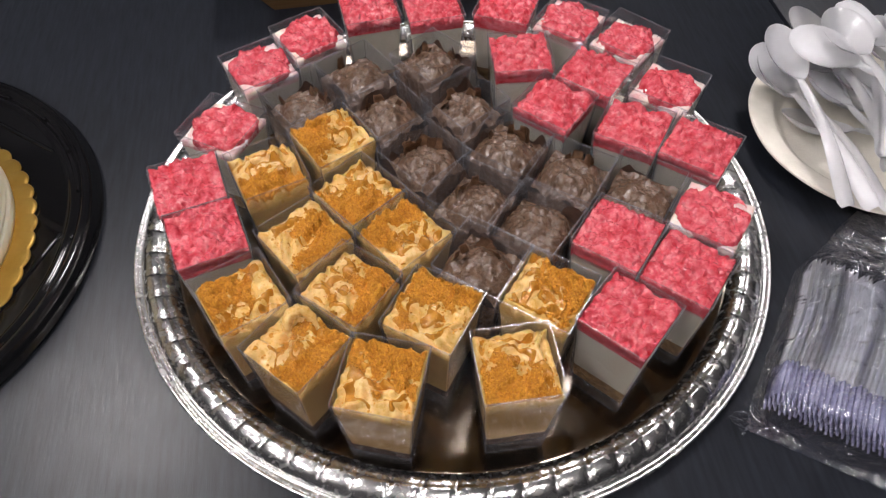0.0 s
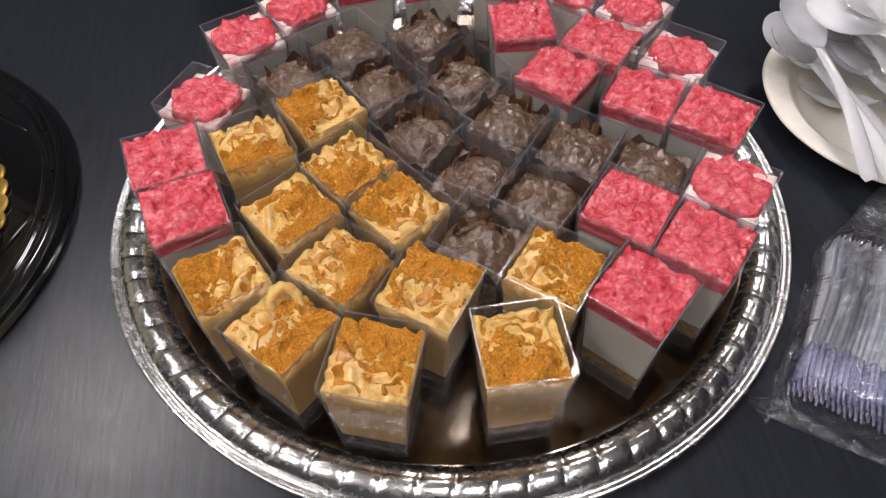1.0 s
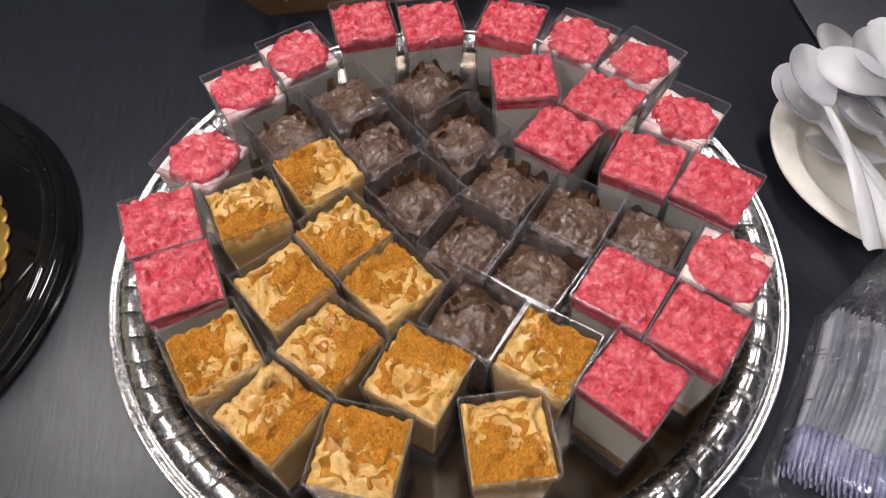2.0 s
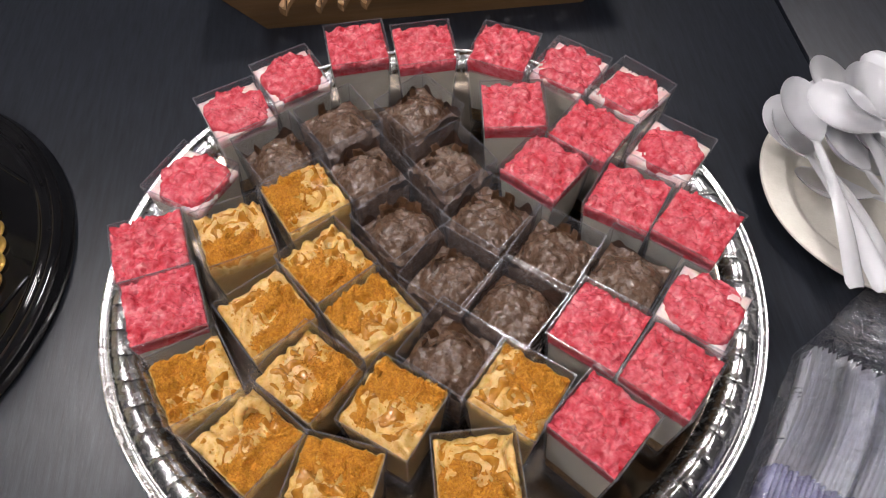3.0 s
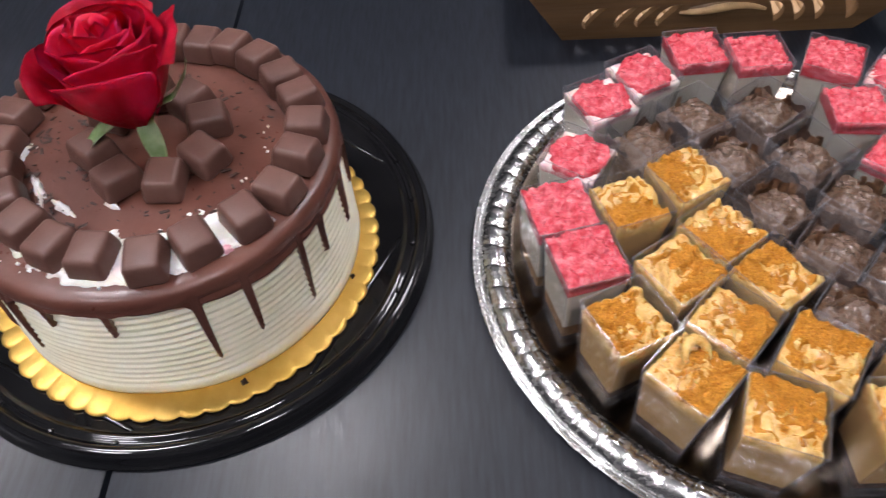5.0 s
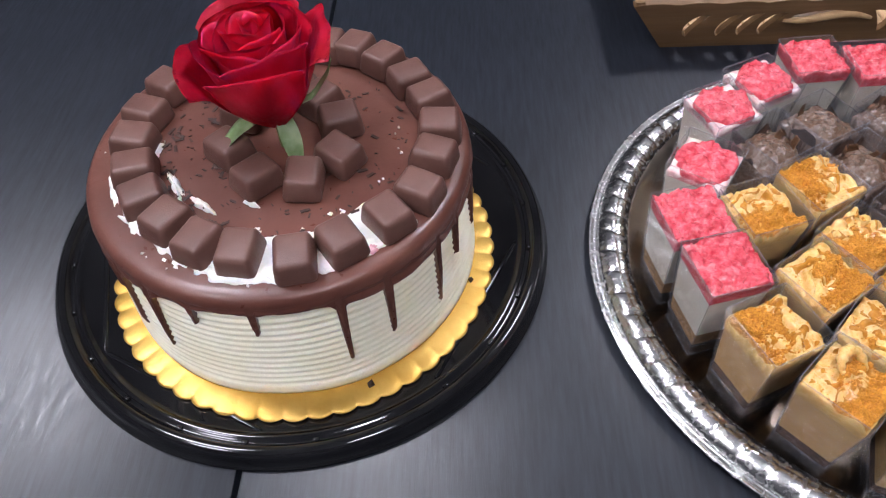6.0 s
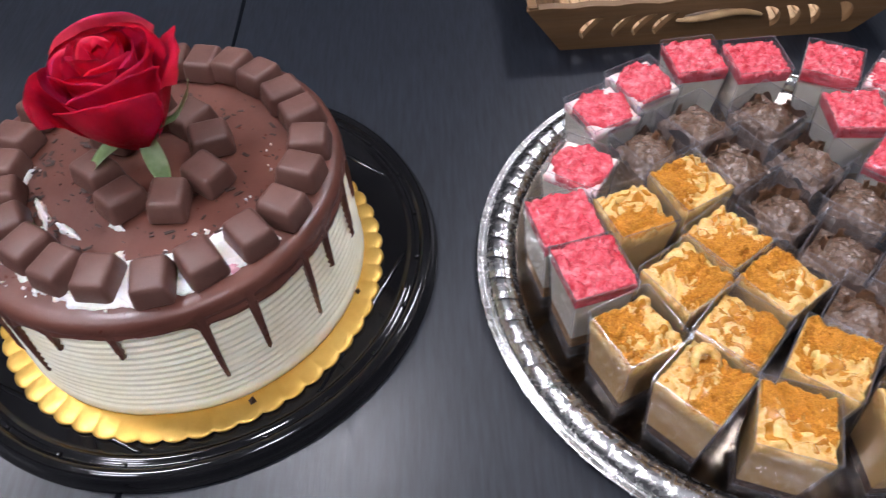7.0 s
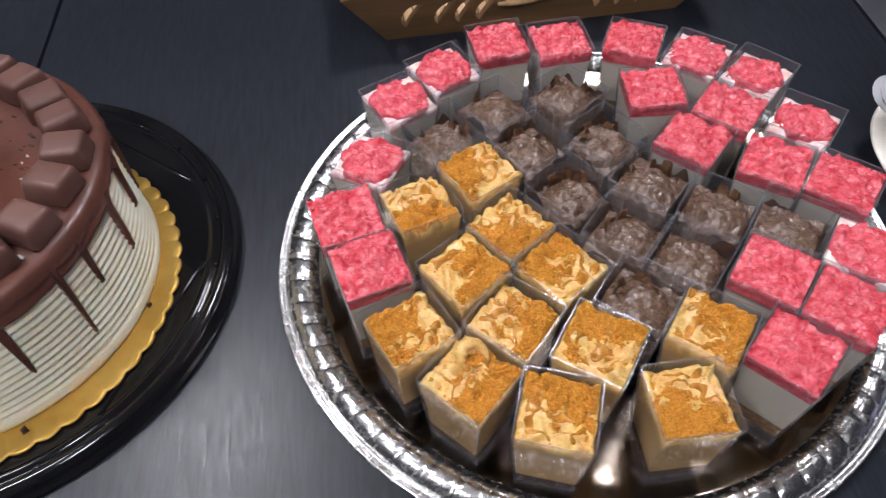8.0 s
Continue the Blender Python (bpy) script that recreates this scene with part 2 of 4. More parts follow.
def tube(bm, points, radii, sides=8, flat=1.0):
    """A tube along points, with a radius at each; flat squashes it in z."""
    rings = []
    for i, p in enumerate(points):
        a, b = points[max(0, i - 1)], points[min(len(points) - 1, i + 1)]
        d = (Vector(b) - Vector(a)).normalized()
        s = d.cross(Vector((0, 0, 1)))
        s = s.normalized() if s.length > 1e-4 else Vector((1, 0, 0))
        n = s.cross(d)
        rings.append([bm.verts.new(Vector(p) + radii[i] * (s * math.cos(t) + n * math.sin(t) * flat)) for t in (2 * math.pi * k / sides for k in range(sides))])
    for p, q in zip(rings, rings[1:]):
        for k in range(sides):
            bm.faces.new((p[k], p[(k + 1) % sides], q[(k + 1) % sides], q[k]))
    for ring in (rings[0], rings[-1]):
        bm.faces.new(ring)
    return bm


def fbm(x, y, z=0.0, octaves=4):
    return noise.fractal(Vector((x, y, z)), 1.0, 2.0, octaves, noise_basis="PERLIN_ORIGINAL")


def smooth(a, b, x):
    t = min(1.0, max(0.0, (x - a) / (b - a)))
    return t * t * (3 - 2 * t)


# ---- the room ----
FLOOR_Z = -0.74
bm = bmesh.new()
box(bm, -3.2, 3.4, -2.7, 3.6, FLOOR_Z - 0.1, FLOOR_Z)
tagged(part("floor", bm, M_FLOOR, smooth=False), "grey carpeted floor under the tables", "floor", kind="structure")
bm = bmesh.new()
box(bm, -3.2, 3.4, -2.7, 3.6, 1.95, 2.05)
tagged(part("ceiling", bm, M_CEIL, smooth=False), "plain white suspended ceiling", "ceiling", kind="structure")
for nm, b in (("wall_west", (-3.3, -3.2, -2.7, 3.6)), ("wall_east", (3.4, 3.5, -2.7, 3.6)), ("wall_south", (-3.3, 3.5, -2.8, -2.7)), ("wall_north", (-3.3, 3.5, 3.6, 3.7))):
    bm = bmesh.new()
    box(bm, *b, FLOOR_Z, 1.95)
    tagged(part(nm, bm, M_WALL, smooth=False), "plain painted office wall", "wall", kind="structure")


def ceiling_light(x, y):
    t = thing("ceiling_light", pose(x, y, 1.95), "white recessed ceiling light panel", "ceiling light", "ceiling lights")
    bm = bmesh.new()
    box(bm, -0.2, 0.2, -0.2, 0.2, -0.012, -0.004)
    part("diffuser", bm, M_PANEL, t, smooth=False)
    bm = bmesh.new()
    for b in ((-0.22, -0.2, -0.22, 0.22), (0.2, 0.22, -0.22, 0.22), (-0.2, 0.2, -0.22, -0.2), (-0.2, 0.2, 0.2, 0.22)):
        box(bm, *b, -0.02, 0.0)
    part("frame", bm, M_CEIL, t, smooth=False)


for x, y in ((-1.25, 0.18), (0.30, 0.98), (-1.35, -1.10), (0.35, -1.20)):
    ceiling_light(x, y)

# ---- tables: three black tops side by side, with narrow gaps ----
SKEW = 8.4
TABLES = pose(-0.4322, 0.0, 0, 0, 0, SKEW)


def table(x0, x1):
    t = thing("table", TABLES @ pose((x0 + x1) / 2, 0.3, FLOOR_Z), "black wood-grain laminate table pushed against its neighbour", "table", "tables in a row")
    h = (x1 - x0) / 2
    bm = bmesh.new()
    box(bm, -h, h, -0.78, 0.95, -FLOOR_Z - 0.03, -FLOOR_Z, 0.0015, 2)
    sharp(part("tabletop", bm, M_TABLE, t))
    for sx in (-1, 1):
        for y in (-0.68, 0.85):
            bm = bmesh.new()
            tube(bm, [(sx * (h - 0.08), y, 0), (sx * (h - 0.08), y, -FLOOR_Z - 0.03)], [0.022, 0.022], 12)
            part("leg", bm, M_STEEL, t)


table(-0.78, -0.0015)
table(0.0015, 0.7455)
table(0.7485, 1.50)

# ---- round silver tray ----
def silver_tray():
    t = thing("serving_tray", pose(0.0007, 0.0050, 0), "round polished silver tray with a braided rim", "tray")
    prof = [(0, 0.0052), (0.05, 0.0052), (0.10, 0.005), (0.155, 0.005), (0.164, 0.0049), (0.170, 0.0053), (0.176, 0.0068), (0.181, 0.0088), (0.1840, 0.0094)]
    under = [(0.165, 0.0005), (0.10, 0.0), (0.0, 0.0)]
    # floor metal carries the dark brown of mirrored cups in its colour
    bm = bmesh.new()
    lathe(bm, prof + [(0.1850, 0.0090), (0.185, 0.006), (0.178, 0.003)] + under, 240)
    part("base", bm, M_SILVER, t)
    # braided band: plump pillows parted by slanting creases, each with two small beads on its inner slope
    n = 69
    bm = bmesh.new()

    def band(u, v):
        a = 2 * math.pi * u
        r = 0.1825 + 0.0215 * v
        hump = math.sin(math.pi * v) ** 0.62
        ph = (n * u + 0.30 * v) % 1.0
        pillow = 1 - abs(2 * ph - 1) ** 4.5
        bead = math.exp(-((v - 0.24) / 0.10) ** 2) * max(0.0, math.sin(2 * math.pi * (ph * 2 + 0.1))) * pillow
        groove = 0.06 * math.exp(-((v - 0.40) / 0.06) ** 2)
        z = 0.0086 + 0.0006 * v + 0.0084 * hump * (0.82 + 0.18 * pillow - groove) + 0.0006 * bead
        return Vector((r * math.cos(a), r * math.sin(a), z))

    sheet(bm, n * 18, 28, band, close_u=True)
    part("braided_band", bm, M_BRAID, t)
    bm = bmesh.new()
    lathe(bm, [(0.2035, 0.0104), (0.2041, 0.0078), (0.2057, 0.0070), (0.2075, 0.0082), (0.2087, 0.0090), (0.2097, 0.0088), (0.2102, 0.0078), (0.2095, 0.0062), (0.2065, 0.0055),
               (0.1975, 0.0050), (0.1825, 0.0030)], 240)
    part("outer_lip", bm, M_BRAID, t)
    return t


silver_tray()


# ---- dessert cups ----
CUP_H, TOP, BOT, CUP_Z = 0.0725, 0.0205, 0.0158, 0.0055


def half(z):
    return BOT + (TOP - BOT) * z / CUP_H


def square(bm, h, z, c=0.0007):
    c = min(c, h * 0.4)
    return [bm.verts.new((x, y, z)) for x, y in ((h - c, -h), (h, -h + c), (h, h - c), (h - c, h), (-h + c, h), (-h, h - c), (-h, -h + c), (-h + c, -h))]


def loops(bm, rings, cap=True):
    for p, q in zip(rings, rings[1:]):
        for k in range(8):
            bm.faces.new((p[k], p[(k + 1) % 8], q[(k + 1) % 8], q[k]))
    if cap:
        bm.faces.new(rings[0])
        bm.faces.new(rings[-1])


def cup_meshes():
    w = 0.00045
    bm = bmesh.new()
    rings = [square(bm, half(0.0105) - 0.0015, 0.0105), square(bm, BOT - 0.0012, 0.0), square(bm, BOT, 0.0), square(bm, TOP - 0.0002, CUP_H - 0.0006),
             square(bm, TOP - w, CUP_H - 0.0006), square(bm, half(0.0120) - w, 0.0120)]
    loops(bm, rings)
    shell = mesh_of("shell", bm, False)
    shell.materials.append(M_CUP)
    bm = bmesh.new()
    rings = [square(bm, TOP + 0.0001, CUP_H - 0.0006), square(bm, TOP + 0.0001, CUP_H), square(bm, TOP - w - 0.0001, CUP_H), square(bm, TOP - w - 0.0001, CUP_H - 0.0006)]
    loops(bm, rings, False)
    rim = mesh_of("rim", bm, False)
    rim.materials.append(M_RIM)
    # thin strips added along corners and foot to draw the bright edge highlights
    bm = bmesh.new()
    for sx, sy in ((1, 1), (-1, 1), (-1, -1), (1, -1)):
        corner = [(sx * (half(z) - 0.00035), sy * (half(z) - 0.00035), z) for z in (0.0003, CUP_H - 0.0008)]
        tube(bm, corner, [0.00022, 0.00022], 5)
        for z in (0.0004, 0.0112):
            h = half(z) - 0.0004
            tube(bm, [(sx * h, sy * h, z), (-sy * h, sx * h, z)], [0.00026, 0.00026], 5)
    edges = mesh_of("edges", bm)
    edges.materials.append(M_RIM)
    return shell, rim, edges


SHELL, RIM, EDGES = cup_meshes()


def block(z0, z1, inset=0.00115):
    bm = bmesh.new()
    loops(bm, [square(bm, half(z0) - inset, z0), square(bm, half(z1) - inset, z1)])
    return bm


def surface_grid(height, n=40, z_skirt=0.03, inset=0.00115):
    """A filling's top: height(u, v) over the cup's inside, u and v from -1 to 1, with a skirt down the walls."""
    bm = bmesh.new()

    def f(a, b):
        u, v = 2 * a - 1, 2 * b - 1
        z = height(u, v)
        h = half(z) - inset
        return Vector((u * h, v * h, z))

    vs = sheet(bm, n, n, f)
    ring = [vs[i][0] for i in range(n)] + [vs[n - 1][j] for j in range(1, n)] + [vs[i][n - 1] for i in range(n - 2, -1, -1)] + [vs[0][j] for j in range(n - 2, 0, -1)]
    low = []
    for v in ring:
        k = (half(z_skirt) - inset) / (half(v.co.z) - inset)
        low.append(bm.verts.new((v.co.x * k, v.co.y * k, z_skirt)))
    for i in range(len(ring)):
        j = (i + 1) % len(ring)
        bm.faces.new((ring[i], ring[j], low[j], low[i]))
    return bm


def cup(x, y, turn, label, group):
    t = thing("dessert_cup", pose(x, y, CUP_Z, 0, 0, turn), label, "dessert cup", group)
    for name, me, lab in (("shell", SHELL, ""), ("rim", RIM, ""), ("edges", EDGES, "")):
        new(name, me).parent = t
    return t


def chunk(bm, p, s, rng):
    """A small irregular crumb."""
    q = Euler((rng.uniform(0, 6), rng.uniform(0, 6), rng.uniform(0, 6))).to_matrix()
    co = [(1, 0, -0.7), (-0.5, 0.87, -0.7), (-0.5, -0.87, -0.7), (-0.9, 0, 0.7), (0.5, 0.8, 0.7), (0.5, -0.8, 0.7)]
    v = [bm.verts.new(Vector(p) + q @ (Vector(c) * s * rng.uniform(0.6, 1.2))) for c in co]
    for f in ((0, 2, 1), (3, 4, 5), (0, 1, 4), (1, 2, 3), (2, 0, 5), (0, 4, 5), (1, 3, 4), (2, 5, 3)):
        bm.faces.new([v[i] for i in f])


def pink_cup(k, x, y, turn, spread, level):
    """White mousse on a tan base, berry puree and a rough strawberry crumble; a spread below 1 leaves the cream's edge bare."""
    rng = random.Random(100 + k)
    lab = "clear square cup of white mousse " + ("fully topped with pink strawberry" if spread > 1.15 else "with cream-edged pink strawberry mound")
    t = cup(x, y, turn, lab, "strawberry dessert cups")
    part("biscuit_base", block(0.0122, 0.0240), M_CRUST_TAN, t, smooth=False)
    part("mousse", block(0.0241, 0.0610), M_WHITE, t, smooth=False)
    s = rng.uniform(0, 50)
    if spread > 1.15:
        part("berry_layer", surface_grid(lambda u, v: level - 0.0022 + 0.001 * fbm(u * 2 + s, v * 2), 12, 0.0610 - 0.0025 * rng.random()), M_BERRY_SIDE, t)
    else:
        part("cream_edge", surface_grid(lambda u, v: level - 0.0008 + 0.0014 * fbm(u * 2.2 + s, v * 2.2) - 0.001 * max(abs(u), abs(v)) ** 6, 24, 0.0610), M_WHITE_TOP, t)

    def h(u, v):
        r = (abs(u) ** 3.2 + abs(v) ** 3.2) ** (1 / 3.2) if spread > 1.15 else math.hypot(u * 1.02, v)
        edge = spread * (1 + 0.22 * fbm(u * 1.6 + s, v * 1.6 + 9))
        lump = 0.0030 * fbm(u * 2.0 + s, v * 2.0, 1.0, 3) - (0.0020 if spread > 1.15 else 0.0007) * smooth(0.12, 0.45, fbm(u * 4.5 + s, v * 4.5, 3.0, 2)) + 0.0008 * fbm(u * 9 + s, v * 9, 8.0, 3) + 0.0004 * fbm(u * 20, v * 20 + s, 5.0, 2)
        body = level + (0.0004 if spread > 1.15 else 0.0014) + 0.0016 * (1 - r * r) + lump
        return body if spread > 1.15 else body - 0.006 * smooth(edge - 0.10, edge + 0.12, r)

    part("strawberry_topping", surface_grid(h, 72, level - 0.006), M_BERRY, t)
    if k == 4:
        for i in range(9):
            bm = bmesh.new()
            chunk(bm, (0, 0, 0), rng.uniform(0.0006, 0.0013), rng)
            part("chocolate_fleck", bm, M_SHAVING, t, smooth=False, at=pose(-0.013 + 0.0034 * i + rng.uniform(-0.001, 0.001), 0.0172 + rng.uniform(-0.0016, 0.0010), level + 0.0012, 0, 0, 0))
    return t


def caramel_cup(k, x, y, turn, level, crumb_side, ribbon=0):
    """Caramel mousse on a dark base, swirled cream, caramel sauce and ginger crumbs on a part of the top."""
    rng = random.Random(300 + k)
    t = cup(x, y, turn, "clear square cup of caramel mousse with sauce and golden crumbs", "caramel dessert cups")
    part("biscuit_base", block(0.0122, 0.0205), M_CRUST_DARK, t, smooth=False)
    part("mousse", block(0.0206, level - 0.008), M_CARAMEL_MOUSSE, t, smooth=False)
    s = rng.uniform(0, 50)
    ca, sa = math.cos(crumb_side), math.sin(crumb_side)

    def cream(u, v):
        w = fbm(u * 1.3 + s, v * 1.3, 2.0, 2)
        fold = abs(math.sin(3.2 * (u * sa - v * ca) + 4 * w + s))
        return level + 0.0030 * w + 0.0036 * fold ** 1.5 + 0.0012 * fbm(u * 4 + s, v * 4, 0.0, 3) - 0.0016 * max(abs(u), abs(v)) ** 8

    def sauce_mask(u, v):
        w = fbm(u * 1.5 + s, v * 1.5, 7.0, 2)
        line = 1 - abs(math.sin(2.4 * math.hypot(u - 0.1, v + 0.1) * 2 + 3.4 * w + s))
        return smooth(0.10, 0.70, line + 0.60 * fbm(u * 2.3, v * 2.3 + s, 4.0, 3)) * (1 - smooth(0.78, 0.95, max(abs(u), abs(v))))

    def crumb_mask(u, v):
        d = u * ca + v * sa
        return smooth(-0.12, 0.42, d + 0.10 + 0.95 * fbm(u * 1.9 + s, v * 1.9, 11.0, 4)) * (1 - smooth(0.93, 1.02, max(abs(u), abs(v))))

    part("mousse_top", surface_grid(cream, 40, level - 0.008), M_CREAM, t)
    part("caramel_sauce", surface_grid(lambda u, v: cream(u, v) - 0.0010 + 0.0019 * sauce_mask(u, v) + 0.0004 * fbm(u * 6 + s, v * 6, 3.0, 2), 64, level - 0.006, 0.0016), M_CARAMEL, t)
    bm = bmesh.new()
    made = 0
    while made < 950:
        u, v = rng.uniform(-0.95, 0.95), rng.uniform(-0.95, 0.95)
        m = crumb_mask(u, v)
        if rng.random() > max(m, 0.02):
            continue
        z = cream(u, v)
        hh = half(z) - 0.0012
        size = rng.choice((0.0003, 0.0004, 0.0005, 0.0007)) * rng.uniform(0.8, 1.3)
        chunk(bm, (u * hh, v * hh, z + 0.0009 + 0.0014 * m * rng.random()), size, rng)
        made += 1
    part("crumb_topping", bm, M_CRUMB, t, smooth=False)

    def bed(u, v):
        m = crumb_mask(u, v)
        rough = 0.0010 * abs(fbm(u * 14 + s, v * 14, 2.0, 2)) + 0.0007 * fbm(u * 30 + s, v * 30, 4.0, 2)
        return cream(u, v) - 0.0012 + 0.0024 * smooth(0.30, 0.80, m + 0.35 * fbm(u * 6, v * 6 + s, 1.0, 2)) + rough * m

    part("crumb_bed", surface_grid(bed, 76, level - 0.006, 0.0014), M_CRUMB, t)
    if ribbon:
        bm = bmesh.new()
        pts, rad = [], []
        for i in range(26):
            q = i / 25
            a = 0.6 + 4.2 * q
            pts.append((-0.006 + 0.0075 * math.cos(a) * (1 - 0.4 * q), 0.0075 + 0.008 * math.sin(a) * (1 - 0.3 * q), level + 0.001 + 0.007 * math.sin(math.pi * min(1, q * 1.1)) + 0.002 * q))
            rad.append(0.0032 * math.sin(math.pi * (0.12 + 0.83 * q)) ** 0.7 + 0.0004 * math.sin(i * 1.9))
        tube(bm, pts, rad, 10, 0.8)
        part("cream_ribbon", bm, M_CREAM, t, "curled ribbon of pale caramel cream")
    return t


def chocolate_cup(k, x, y, turn, level, flakes):
    """A low mound of chocolate mousse, smudged up the walls, with shards of chocolate at the edge."""
    rng = random.Random(500 + k)
    lab = "clear square cup half filled with dark chocolate mousse" + (" and upright shards" if flakes > 1 else "")
    t = cup(x, y, turn, lab, "chocolate dessert cups")
    part("biscuit_base", block(0.0122, 0.0205), M_CRUST_DARK, t, smooth=False)
    s = rng.uniform(0, 50)
    ox, oy = rng.uniform(-0.15, 0.15), rng.uniform(-0.15, 0.15)

    def h(u, v):
        r = math.hypot(u - ox, v - oy)
        a = math.atan2(v - oy, u - ox)
        swirl = math.sin(a + 5.0 * r + s) * smooth(0.1, 0.4, r) * (1 - smooth(0.8, 1.2, r))
        m = max(0.0, 1 - (r / 1.05) ** 2.6)
        return level - 0.004 + 0.0085 * m + 0.0010 * swirl * m + 0.0022 * fbm(u * 1.7 + s, v * 1.7, 0.0, 2) + 0.0016 * abs(fbm(u * 2.6 + s, v * 2.6, 9.0, 1)) + 0.0009 * fbm(u * 5 + s, v * 5, 2.0, 2) + 0.0003 * fbm(u * 16 + s, v * 16, 4.0, 2) - 0.0016 * smooth(0.42, 0.55, fbm(u * 6, v * 6 + s, 6.0, 1))

    part("mousse", surface_grid(h, 70, 0.0206), M_CHOC, t)
    # smudge left on the inside of the walls
    bm = bmesh.new()

    def wall(u, v):
        q = u * 4
        side, along = int(q) % 4, 2 * (q % 1) - 1
        top = level - 0.004 + 0.022 * max(0.0, fbm(q * 1.5 + s, 3.3, 0.0, 3) - 0.02)
        z = level - 0.010 + (min(top, CUP_H - 0.003) - level + 0.010) * v
        hh = half(z) - 0.00108 - 0.0004 * math.sin(math.pi * v) ** 0.5
        p = ((along, -1), (1, along), (-along, 1), (-1, -along))[side]
        return Vector((p[0] * hh, p[1] * hh, z))

    sheet(bm, 96, 6, wall, close_u=True)
    part("smudge", bm, M_SMUDGE, t)
    for _ in range(flakes + (2 if flakes > 1 else 0)):
        a = rng.uniform(0.1, 2.8) - radians(turn) + 0.2
        r = rng.uniform(0.0125, 0.0150)
        wd, hi = rng.uniform(0.005, 0.0095), rng.uniform(0.008, 0.0125)
        bm = bmesh.new()

        def leaf(u, v, q=rng.uniform(0, 9), wd=wd, hi=hi):
            px = (u - 0.5) * wd * (1 - 0.35 * v + 0.25 * fbm(v * 3 + q, u * 2))
            return Vector((px, 0.0012 * math.sin(3 * v + q) + 0.0006 * fbm(u * 4 + q, v * 4), hi * v + 0.0012 * fbm(u * 3 + q, 1.0) * v))

        sheet(bm, 6, 8, leaf)
        bmesh.ops.solidify(bm, geom=bm.faces[:], thickness=0.0009)
        part("chocolate_shard", bm, M_FLAKE, t, at=pose(r * math.cos(a), r * math.sin(a), level - 0.003, rng.uniform(-25, 15), rng.uniform(-20, 20), math.degrees(a) + 90 + rng.uniform(-30, 30)))
    return t


# x, y, turn in degrees, spread of the topping, its level
PINK = [
    (-0.0594, 0.1383, 15, 1.2, 0.0695), (-0.0143, 0.1407, 13, 1.2, 0.069), (0.0398, 0.1397, -18, 1.2, 0.0705), (0.0833, 0.1243, -32, 1.1, 0.069),
    (0.1221, 0.106, -40, 1.0, 0.066), (0.0464, 0.0865, 5, 1.2, 0.0705), (0.0946, 0.0679, -34, 1.2, 0.07), (0.0656, 0.0381, -36, 1.2, 0.069),
    (0.1414, 0.0561, -33, 1.02, 0.067), (0.1129, 0.0179, -27, 1.2, 0.0695), (0.1501, 0.0001, -33, 1.2, 0.07), (0.1463, -0.0531, -31, 1.1, 0.07),
    (0.1258, -0.0899, -34, 1.2, 0.07), (0.0916, -0.0676, -32, 1.2, 0.0705), (0.0905, -0.1189, -38, 1.2, 0.07), (-0.0988, 0.1062, 35, 1.04, 0.069),
    (-0.1278, 0.074, 34, 1.07, 0.069), (-0.1423, 0.0177, -24, 1.04, 0.067), (-0.1525, -0.0323, 22, 1.2, 0.0715), (-0.1347, -0.0686, 24, 1.2, 0.0715),
]
CARAMEL = [
    (-0.0728, 0.0071, 37, 0.0685, 2.6), (-0.109, -0.0192, 27, 0.0645, -1.6), (-0.054, -0.0359, 45, 0.066, -2.4), (-0.0805, -0.0692, 42, 0.0675, -0.9),
    (-0.0261, -0.0656, 44, 0.066, 1.5), (-0.0535, -0.1012, 56, 0.064, -1.3), (-0.0094, -0.1169, -27, 0.069, 2.0), (0.0506, -0.1042, -30, 0.066, 0.8),
    (-0.1098, -0.1073, 34, 0.063, 2.5), (-0.0764, -0.1366, -37, 0.066, 0.2), (-0.0336, -0.155, -11, 0.067, 1.4), (0.0319, -0.1473, 9, 0.065, -1.9),
]
CHOCOLATE = [
    (-0.0963, 0.044, 40, 0.0585, 4), (-0.0625, 0.0698, 39, 0.0635, 1), (-0.0129, 0.0829, 45, 0.0645, 3), (-0.0405, 0.0321, 38, 0.0635, 3),
    (0.0088, 0.0411, 41, 0.0595, 5), (-0.0167, -0.0061, 45, 0.0605, 5), (0.0342, 0.0031, -35, 0.0635, 4), (0.0136, -0.038, -32, 0.0595, 4),
    (0.0706, -0.0199, -30, 0.064, 3), (0.1106, -0.0307, -30, 0.0605, 0), (0.0479, -0.0564, -34, 0.0615, 0), (0.0168, -0.0838, -32, 0.0615, 5),
]
for k, row in enumerate(PINK):
    pink_cup(k, *row)
for k, row in enumerate(CARAMEL):
    caramel_cup(k, *row, ribbon=k == 9)
for k, row in enumerate(CHOCOLATE):
    chocolate_cup(k, *row)

# ---- cake on its gold board and black tray ----
CAKE_X, CAKE_Y, CAKE_R, CAKE_TOP = -0.4075, -0.0402, 0.1158, 0.1045


